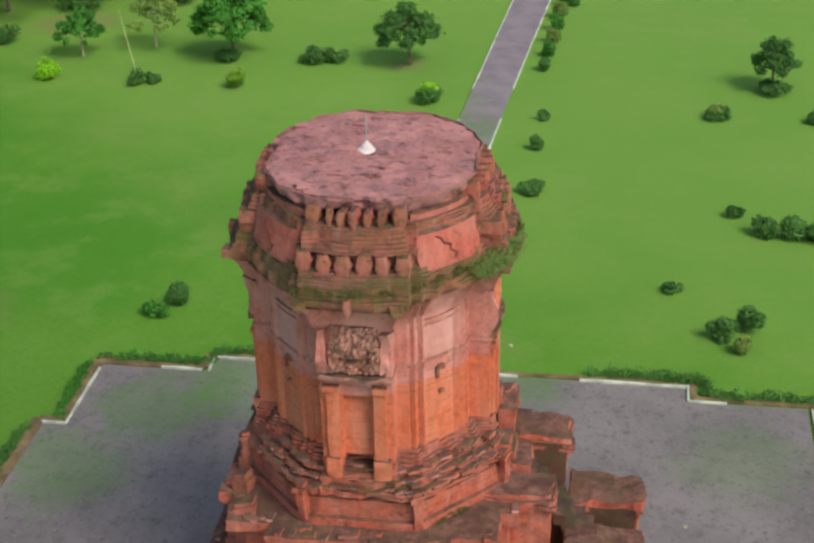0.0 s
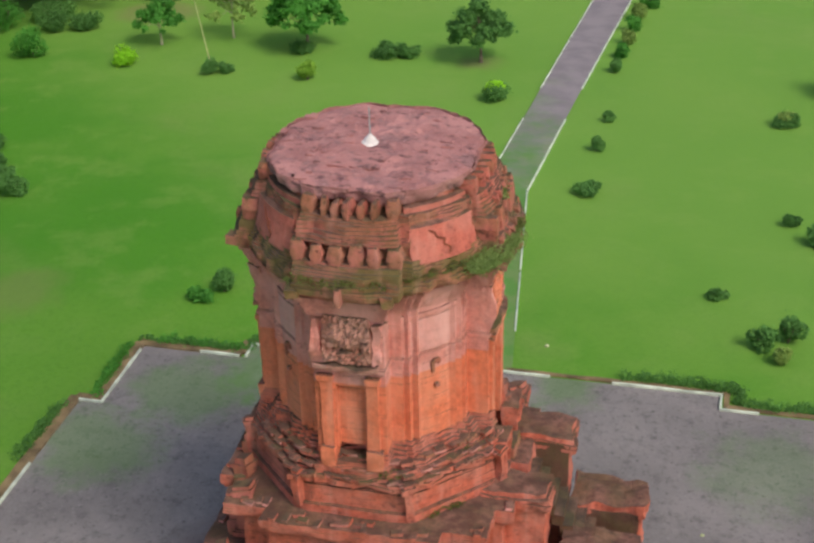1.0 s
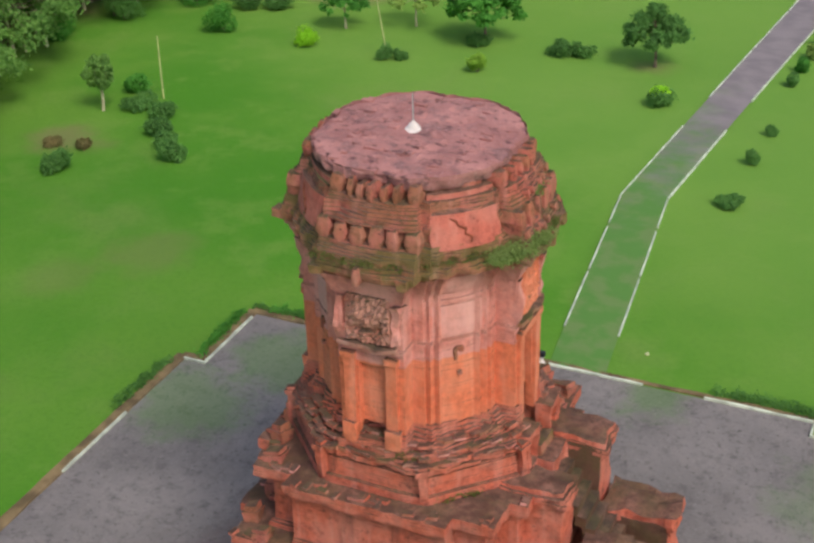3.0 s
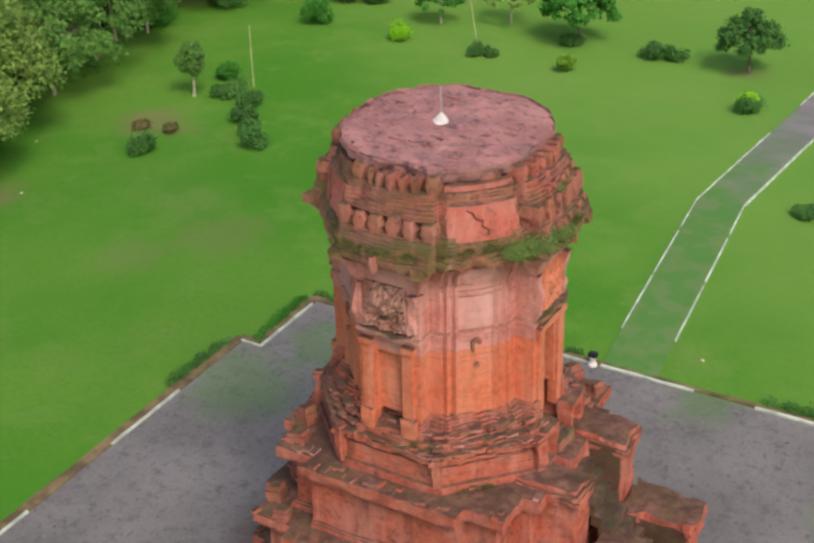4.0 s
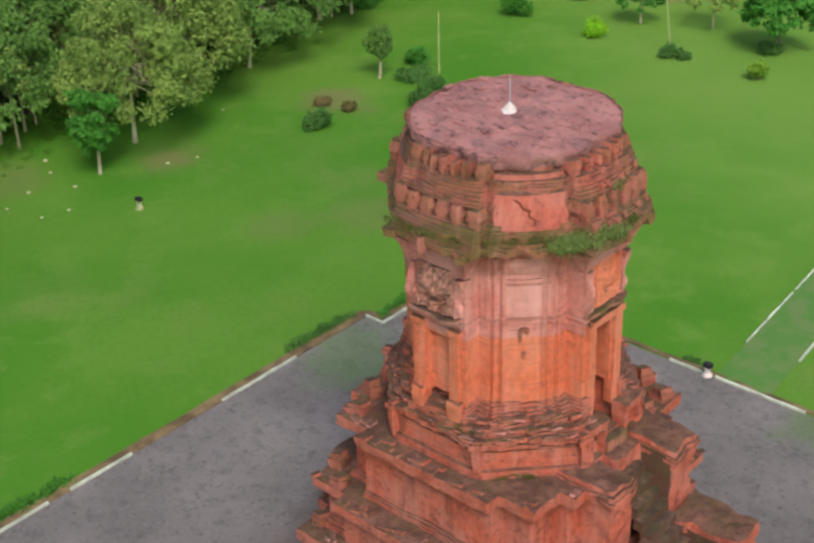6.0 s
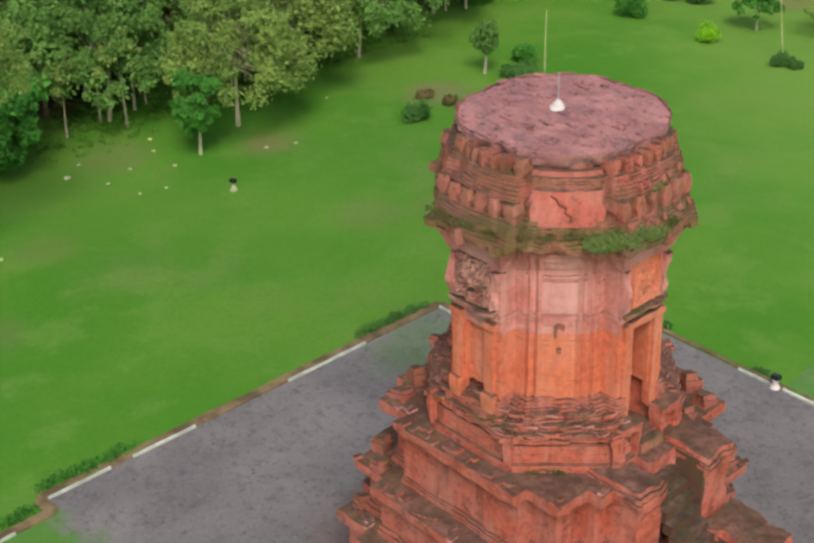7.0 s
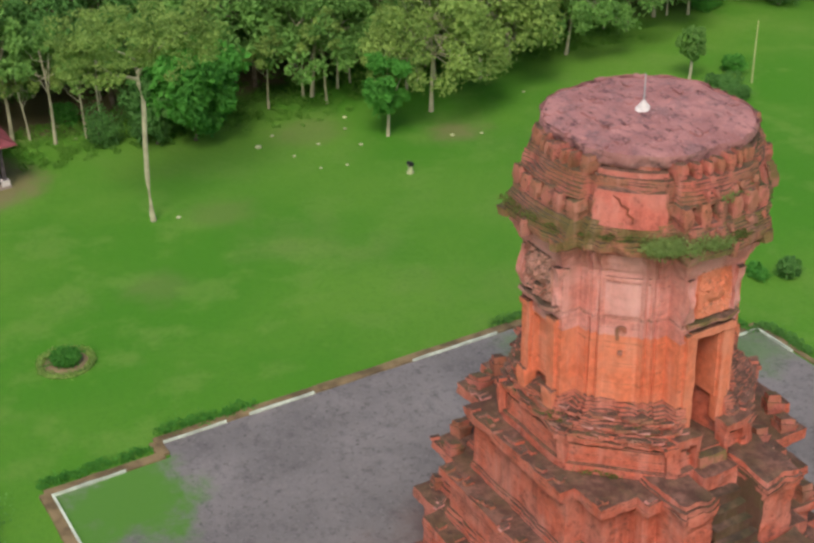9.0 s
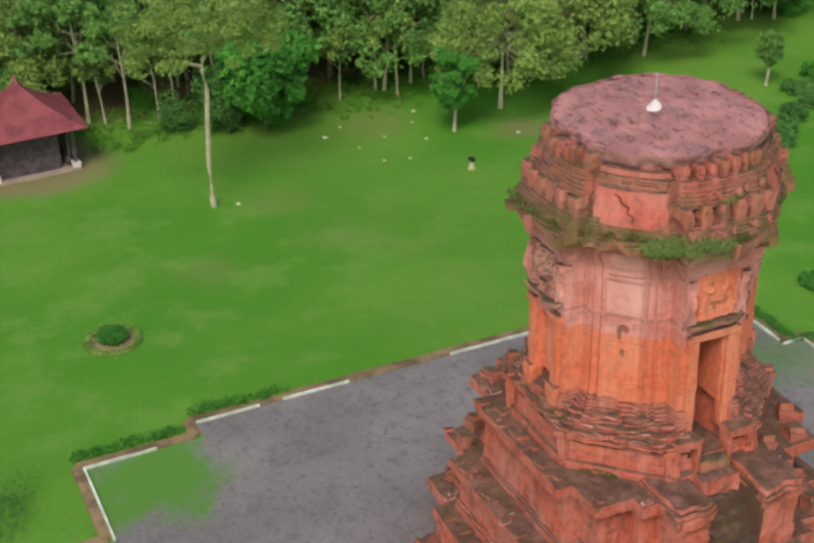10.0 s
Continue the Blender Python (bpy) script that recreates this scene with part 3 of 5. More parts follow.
# slightly domed, uneven paving on top
bm = bmesh.new()
prev = None
for j in range(31):
    r = 2.62 * (1 - j / 31)
    row = []
    for x, y in rim_ring(2.62):
        x, y = x * r / 2.62, y * r / 2.62
        h = -0.04 * max(0.0, r - 2.45) / 0.17 + 0.06 * noise.noise(Vector((x * 1.6, y * 2.4, 3))) + 0.06 * max(0.0, noise.noise(Vector((x * 4.5, y * 6, 7)))) - 0.05 * max(0.0, noise.noise(Vector((x * 3, y * 5, 17))))
        row.append(bm.verts.new((x, y, 15.42 + 0.09 * (1 - (r / 2.62) ** 2) + h)))
    if prev:
        for k in range(96):
            bm.faces.new((prev[k], prev[(k + 1) % 96], row[(k + 1) % 96], row[k]))
    prev = row
bm.faces.new(prev)
part("roof_top", bm, ROOF_TOP, temple, "domed purple-red brick roof paving").matrix_basis = LEAN


def side(k):
    c, s = TURN[k]
    return Matrix(((c, -s, 0, 0), (s, c, 0, 0), (0, 0, 1, 0), (0, 0, 0, 1)))


def curved_patch(bm, rad, a0, a1, z0, z1, thick, n=12, depth=0.08):
    """A panel that follows the round wall, from angle a0 to a1 (degrees from -y towards +x)."""
    grid = []
    for z in (z0, z1):
        for r in (rad - depth, rad + thick):
            grid.append([bm.verts.new((r * math.sin(radians(a0 + (a1 - a0) * i / n)), -r * math.cos(radians(a0 + (a1 - a0) * i / n)), z)) for i in range(n + 1)])
    b0, f0, b1, f1 = grid
    for i in range(n):
        bm.faces.new((f0[i], f0[i + 1], f1[i + 1], f1[i]))
        bm.faces.new((f1[i], f1[i + 1], b1[i + 1], b1[i]))
        bm.faces.new((b0[i], b0[i + 1], f0[i + 1], f0[i]))
    for i in (0, n):
        q = (b0[i], f0[i], f1[i], b1[i])
        bm.faces.new(q if i == 0 else q[::-1])


def batter_panel(bm, r0, r1, a0, a1, z0, z1, n=14, m=8):
    """A slightly bulging, leaning panel between two radii, with ragged courses at its sides."""
    rows = []
    for j in range(m + 1):
        f = j / m
        l, h = a0 + 1.5 * noise.noise(Vector((j * 1.7, a0, 0))), a1 + 1.5 * noise.noise(Vector((j * 1.7, 9, a1)))
        row = []
        for i in range(n + 1):
            a = radians(l + (h - l) * i / n)
            r = r0 + (r1 - r0) * f + 0.02 * noise.noise(Vector((i * 0.5, f * 5, 4))) - (0.35 if i in (0, n) or j in (0, m) else 0.0)
            row.append(bm.verts.new((r * math.sin(a), -r * math.cos(a), z0 + (z1 - z0) * f)))
        rows.append(row)
    for p, q in zip(rows, rows[1:]):
        for i in range(n):
            bm.faces.new((p[i], p[i + 1], q[i + 1], q[i]))


def carved_relief(bm, w, h, depth, seed):
    """A weathered carved relief: a guardian mask reduced to lumps, on a block with a stepped outline."""
    nx, nz = 36, 36
    rows = []
    for j in range(nz + 1):
        row = []
        for i in range(nx + 1):
            u, v = i / nx * 2 - 1, j / nz * 2 - 1
            edge = max(abs(u), abs(v))
            d = depth * (0.55 + 0.25 * noise.noise(Vector((u * 3, v * 3, seed))) + 0.35 * noise.noise(Vector((u * 8, v * 8, seed))))
            d += depth * 0.5 * math.exp(-((abs(u) - 0.4) ** 2 + (v - 0.25) ** 2) * 18) + depth * 0.5 * math.exp(-(u * u * 10 + (v + 0.05) ** 2 * 14))
            d -= depth * 0.5 * math.exp(-((v + 0.45) ** 2) * 60) * (abs(u) < 0.6)
            if edge > 0.97:
                d = -0.05
            wj = w * (1 - 0.10 * max(0, v) + 0.03 * noise.noise(Vector((0, v * 6, seed))))
            row.append(bm.verts.new((u * wj / 2, -d, (v + 1) * h / 2)))
        rows.append(row)
    for a, b in zip(rows, rows[1:]):
        for i in range(nx):
            bm.faces.new((a[i], a[i + 1], b[i + 1], b[i]))


def antefix_mesh(w, h, d, seed):
    """A small worn pointed ornament, rounded by the weather."""
    bm = bmesh.new()
    brick_box(bm, -1, 1, -1, 1, 0, 1, 0.0, 0.25)
    for v in bm.verts:
        f = v.co.z
        p = Vector((v.co.x * 1.4, v.co.y * 1.4, f * 4 + seed * 7))
        swell = 0.80 + 0.36 * math.sin(math.pi * f)
        corner = 1 - 0.16 * (abs(v.co.x) * abs(v.co.y)) ** 3
        k = swell * corner * (1 + 0.25 * noise.noise(p))
        v.co = Vector((v.co.x * w * k + 0.12 * w * noise.noise(p * 0.7), v.co.y * d * (0.7 + 0.3 * k), f * h * (1 + 0.08 * noise.noise(p + Vector((9, 0, 0))))))
    me = bpy.data.meshes.new("antefix")
    bm.to_mesh(me)
    bm.free()
    return me


ANTEFIX, RIB, STUD = antefix_mesh(0.145, 0.54, 0.24, 1), antefix_mesh(0.078, 0.44, 0.24, 2), antefix_mesh(0.07, 0.20, 0.09, 3)
for me, mt in ((ANTEFIX, BRICK_ROOF), (RIB, BRICK_ROOF), (STUD, BRICK_ROOF)):
    me.materials.append(mt)


def on_bay(k, x, d, z, tilt=0.0):
    d -= 0.16 * (x / 1.2) ** 2
    return LEAN @ side(k) @ pose(x, -d, z, tilt + random.uniform(-4, 4), random.uniform(-5, 5), random.uniform(-8, 8)) @ Matrix.Diagonal((random.uniform(0.8, 1.2), random.uniform(0.8, 1.15), random.uniform(0.85, 1.1), 1))


for k in range(4):
    # rows of pointed ornaments round the roof storey
    for i in range(5):
        shared("rib", RIB, temple, on_bay(k, -0.60 + 0.30 * i, 2.60, 14.82, -4))
    for sx in (-1, 1):
        shared("rib", RIB, temple, on_bay(k, sx * 0.99, 2.55, 14.82, -4) @ Matrix.Diagonal((2.3, 1, 1, 1)))
    for i in range(6):
        shared("antefix", ANTEFIX, temple, on_bay(k, -1.14 + 0.456 * i, 3.04, 13.80, -4))
    if k in (1, 2):
        # more broken carving
        for row, (d, z) in enumerate(((2.84, 14.70), (3.02, 14.42), (3.34, 13.62))):
            for i in range(9):
                if random.random() < 0.6:
                    shared("stud", STUD, temple, on_bay(k, -1.05 + 0.26 * i + random.uniform(-0.08, 0.08), d, z + random.uniform(-0.07, 0.07), -14))
    for sx in (-1, 1):
        # horned corner ornaments on the cornice
        bm = bmesh.new()
        brick_box(bm, sx * 0.98, sx * 1.27, -3.44, -3.0, 13.02, 13.27, 0.05, 0.09)
        ob = part("corner_ornament", bm, MOSSY, temple)
        ob.matrix_basis = side(k)
        # pilasters of the bay with base and capital
        bm = bmesh.new()
        brick_box(bm, sx * 0.42, sx * 0.72, -3.07, -2.8, 8.6 if k != 1 else 7.8, 10.75, 0.015, 0.25)
        brick_box(bm, sx * 0.40, sx * 0.76, -3.11, -2.8, 10.57, 10.74, 0.02, 0.2)
        if k != 1:
            brick_box(bm, sx * 0.40, sx * 0.80, -3.17, -2.8, 8.1, 8.66, 0.04, 0.15)
        ob = part("pilaster", bm, BRICK_SHAFT, temple)
        ob.matrix_basis = side(k)
    # sill under the carved relief
    bm = bmesh.new()
    brick_box(bm, -0.78, 0.78, -3.19, -2.9, 11.0, 11.10, 0.04, 0.13)
    part("sill", bm, CARVED if k != 1 else MOSSY, temple, "weathered stone sill").matrix_basis = side(k)
    bm = bmesh.new()
    carved_relief(bm, 1.25 if k != 1 else 1.1, 1.36, 0.22 if k != 1 else 0.13, 3.0 * k)
    part("carved_relief", bm, CARVED if k != 1 else BRICK_SHAFT, temple, "worn carved relief over the doorway").matrix_basis = side(k) @ pose(0, -3.0, 11.12)
    for sx in (-1, 1):
        bm = bmesh.new()
        brick_box(bm, sx * 0.64, sx * 0.86, -3.08, -2.8, 11.1, 12.3, 0.07, 0.12)
        part("relief_border", bm, BRICK_UPPER, temple).matrix_basis = side(k)
    shared("finial", RIB, temple, side(k) @ pose(0, -3.42, 12.98, -4))
    # round wall between the bays
    m45 = side(k)
    bm = bmesh.new()
    curved_patch(bm, 2.62, 29, 61, 11.08, 11.98, 0.028)
    part("wall_panel", bm, PLASTER, temple, "pale rectangular wall panel").matrix_basis = m45
    bm = bmesh.new()
    curved_patch(bm, 2.62, 26, 64, 12.06, 12.16, 0.05)
    curved_patch(bm, 2.62, 26, 28, 11.0, 12.06, 0.04, 2)
    curved_patch(bm, 2.62, 62, 64, 11.0, 12.06, 0.04, 2)
    part("panel_frame", bm, BRICK_UPPER, temple).matrix_basis = m45
    bm = bmesh.new()
    for i in range(9):
        curved_patch(bm, 2.62, 31 + 3.2 * i, 33 + 3.2 * i, 9.22, 9.30, 0.02, 1)
    part("dentil_band", bm, BRICK_SHAFT, temple).matrix_basis = m45
    # hooked stone medallion and the peg below it
    bm = bmesh.new()
    for j in range(10):
        a = radians(200 - 20 * j)
        x, z = 0.10 * math.cos(a), 0.12 * math.sin(a)
        box(bm, x - 0.04, x + 0.04, -0.07, 0.05, z - 0.04, z + 0.04, 0.012)
    box(bm, -0.12, -0.05, -0.06, 0.05, -0.22, 0.0, 0.012)
    part("medallion", bm, BRICK_ROOF, temple, "hooked dark stone medallion").matrix_basis = m45 @ pose(0, 0, 0, 0, 0, 45) @ pose(0, -2.62, 10.62)
    bm = bmesh.new()
    brick_box(bm, -0.06, 0.06, -0.09, 0.05, -0.05, 0.05, 0.02, 0.06)
    part("peg", bm, CARVED, temple).matrix_basis = m45 @ pose(0, 0, 0, 0, 0, 45) @ pose(0.0, -2.62, 10.04)
    # framed panel of the roof storey
    bm = bmesh.new()
    batter_panel(bm, 3.10, 2.88, 25, 65, 13.6, 14.74)
    part("roof_panel", bm, ROOF_PANEL, temple, "plain red roof panel with a crack").matrix_basis = LEAN @ m45
    bm = bmesh.new()
    cr = [(43 + dx, z) for dx, z in ((-6, 14.5), (-3, 14.42), (-2, 14.3), (1.5, 14.22), (1, 14.1), (4, 14.0), (3.5, 13.86))]
    tube(bm, [((3.10 - 0.193 * (z - 13.6)) * math.sin(radians(a)), -(3.10 - 0.193 * (z - 13.6)) * math.cos(radians(a)), z) for a, z in cr], [0.015, 0.03, 0.025, 0.04, 0.03, 0.035, 0.015], 5)
    part("crack", bm, SHADE, temple, "dark crack").matrix_basis = LEAN @ m45
    bm = bmesh.new()
    curved_patch(bm, 2.62, 27, 63, 14.84, 15.02, 0.06, 12, 0.3)
    part("roof_band", bm, ROOF_PANEL, temple, "salmon brick band").matrix_basis = LEAN @ m45

# small posts where the plinth's faces meet
for k in range(4):
    for sx in (-1, 1):
        px, py = (1.43, -3.19) if k % 2 == 0 else (1.27, -3.35)
        bm = bmesh.new()
        brick_box(bm, -0.10, 0.10, -0.10, 0.10, 6.85, 7.9, 0.03, 0.12)
        brick_box(bm, -0.15, 0.15, -0.15, 0.12, 7.62, 7.80, 0.04, 0.12)
        part("corner_post", bm, BRICK, temple).matrix_basis = side(k) @ pose(sx * px, py, 0, 0, 0, sx * 22)

# broken blocks standing on the terraces
rr = random.Random(21)
for x, y, z, w, h in ((-3.25, -2.1, 6.66, 0.5, 0.7), (-3.0, -2.9, 6.66, 0.6, 0.45), (-3.35, -1.2, 6.66, 0.45, 0.9), (-3.55, -0.3, 6.66, 0.5, 0.6), (-3.3, 0.8, 6.66, 0.5, 0.8), (-3.75, -3.1, 4.58, 0.5, 0.6), (-3.7, -2.0, 4.58, 0.45, 0.9), (-3.8, -0.8, 4.58, 0.5, 0.7), (-3.1, -3.75, 4.58, 0.5, 0.45),
                      (3.1, 2.9, 6.66, 0.55, 0.5), (2.3, 3.2, 6.66, 0.5, 0.7), (3.2, 1.9, 6.66, 0.45, 0.6), (3.7, 3.3, 4.58, 0.5, 0.6), (2.4, 3.75, 4.58, 0.5, 0.5), (-2.2, 3.2, 6.66, 0.5, 0.7), (-4.0, -3.7, 2.72, 0.5, 0.5), (-4.0, -2.2, 2.72, 0.5, 0.6)):
    bm = bmesh.new()
    brick_box(bm, -w * 0.42, w * 0.42, -w * 0.42, w * 0.42, -0.05, h * 0.55, 0.04, 0.13)
    brick_box(bm, -w * 0.3, w * 0.34, -w * 0.36, w * 0.25, h * 0.55 - 0.02, h * 0.8, 0.05, 0.11)
    part("broken_block", bm, BRICK_ROOF, temple).matrix_basis = pose(x, y, z, 0, 0, rr.uniform(-20, 20))

# doorway on the east: dark lining, step and lintel
bm = bmesh.new()
brick_box(bm, -0.62, 0.62, -3.12, -2.75, 10.58, 10.80, 0.02, 0.2)
part("lintel", bm, BRICK_SHAFT, temple, "orange brick lintel over the doorway").matrix_basis = side(1)
bm = bmesh.new()
brick_box(bm, -0.42, 0.40, -3.62, -3.0, 6.95, 7.24, 0.04, 0.13)
part("threshold", bm, MOSSY, temple, "grey mossy threshold").matrix_basis = side(1)
bm = bmesh.new()
brick_box(bm, -0.62, 0.5, -3.98, -3.3, 6.5, 6.96, 0.05, 0.16)
part("landing", bm, BRICK, temple, "worn brick landing before the door").matrix_basis = side(1)
for sx in (-1, 1):
    bm = bmesh.new()
    brick_box(bm, sx * 0.42, sx * 0.54, -3.52, -3.1, 6.8, 7.95, 0.03, 0.13)
    brick_box(bm, sx * 1.02, sx * 1.2, -3.50, -3.1, 6.8, 7.85, 0.04, 0.13)
    brick_box(bm, sx * 0.42, sx * 1.2, -3.50, -3.1, 7.72, 7.95, 0.05, 0.13)
    brick_box(bm, sx * 0.42, sx * 1.2, -3.52, -3.1, 6.75, 6.98, 0.04, 0.13)
    part("door_cheek", bm, BRICK, temple, "framed brick panel beside the doorway").matrix_basis = side(1)

# stair on the east side: stepped cheek walls and treads
for sy in (-1, 1):
    z_top, x_end, y_in, y_out = (6.90, 4.70, -0.74, -1.84) if sy < 0 else (7.06, 4.98, 0.5, 1.74)
    bm = bmesh.new()
    brick_box(bm, 3.0, x_end - 0.1, y_in + sy * 0.06, y_out - sy * 0.1, 0.2, z_top - 0.5, 0.05, 0.22)
    for j in range(4):
        o = (0.0, 0.05, 0.02, -0.06)[j]
        brick_box(bm, 3.0, x_end + o, y_in - sy * o * 0.5, y_out + sy * o, z_top - 0.52 + 0.13 * j, z_top - 0.40 + 0.13 * j, 0.07, 0.16)
    part("stair_cheek", bm, BRICK, temple, "broken brick cheek wall of the stair")
    bm = bmesh.new()
    brick_box(bm, 5.0, 6.9, sy * 0.55, sy * 1.65, 0.1, 4.7, 0.07, 0.22)
    brick_box(bm, 5.0, 7.02, sy * 0.48, sy * 1.74, 4.68, 5.08, 0.08, 0.2)
    part("stair_cheek", bm, BRICK, temple, "broken brick cheek wall of the stair")
# slabs added on the stair's mossy inner faces, the well's shade painted dark
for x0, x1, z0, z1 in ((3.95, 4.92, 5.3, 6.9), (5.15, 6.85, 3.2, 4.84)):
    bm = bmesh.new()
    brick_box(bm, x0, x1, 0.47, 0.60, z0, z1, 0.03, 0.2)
    part("stair_shade_slab", bm, SHADED_BRICK, temple, "mossy inner face of the stair, painted dark for shade")
# treads in the same brick, shade between the cheeks included in the colour
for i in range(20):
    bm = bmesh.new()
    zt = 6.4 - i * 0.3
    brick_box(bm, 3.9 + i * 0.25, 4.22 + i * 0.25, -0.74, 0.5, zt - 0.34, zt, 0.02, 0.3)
    part("step", bm, SHADED_BRICK, temple)
bm = bmesh.new()
brick_box(bm, 3.6, 6.0, -0.54, 0.54, 0.1, 3.0, 0.03, 0.4)
part("stair_core", bm, BRICK, temple)

# lightning rod on its white foot
rod = thing("lightning_rod", "thin metal rod on a white conical foot", "lightning rod", at=pose(0.03, 0.05, 15.46))
bm = bmesh.new()
lathe(bm, [(0.24, 0.0), (0.21, 0.05), (0.17, 0.07), (0.12, 0.15), (0.07, 0.20), (0.04, 0.25)], 12)
part("foot", bm, WHITE, rod, "white plaster foot")
bm = bmesh.new()
tube(bm, [(0, 0, 0.26), (0, 0, 0.95)], [0.02, 0.014], 6)
part("rod", bm, METAL, rod, "thin grey rod")

# ---- planting ----
rng = np.random.default_rng(7)


def bush_mesh(name, r, h, mat, count, size=0.13, spread=1.0, clumps=9, seed=0):
    g = np.random.default_rng(seed)
    cs, rs = [], []
    for i in range(clumps):
        a, d = g.uniform(0, 6.283), g.uniform(0, 0.62) * r * spread
        rr = r * g.uniform(0.35, 0.6)
        cs.append((d * math.cos(a), d * math.sin(a), max(rr * 0.6, g.uniform(0.25, 0.75) * h)))
        rs.append(rr)
    return leaves_mesh(name, cs, rs, count, size, mat, g, min(1.0, h / (1.6 * r) + 0.2), 0.3, 0.04)


def bush(x, y, r, h, mat, label, seed, tip=None, group="garden shrubs", size=0.16):
    t = thing("bush", label, "bush", group, pose(x, y, gz(x, y), 0, 0, (seed * 77) % 360))
    ob = new("foliage", bush_mesh("foliage", r, h, mat, int(700 + 900 * r), size, seed=seed))
    ob.parent = t
    bm = bmesh.new()
    for i in range(4):
        a = i * 1.7 + seed
        tube(bm, [(0.04 * i, 0, -0.05), (0.25 * r * math.cos(a), 0.25 * r * math.sin(a), h * 0.35), (0.5 * r * math.cos(a), 0.5 * r * math.sin(a), h * 0.7)], [0.03, 0.022, 0.01], 5)
    part("stem", bm, BARK, t)
    if tip:
        ob = new("crown_tip", bush_mesh("crown_tip", r * 0.62, h * 0.55, tip, 700, size, seed=seed + 50))
        ob.parent = t
        ob.matrix_basis = pose(0, 0, h * 0.62)
        tagged(ob, "bright lime-green new leaves")
    return t


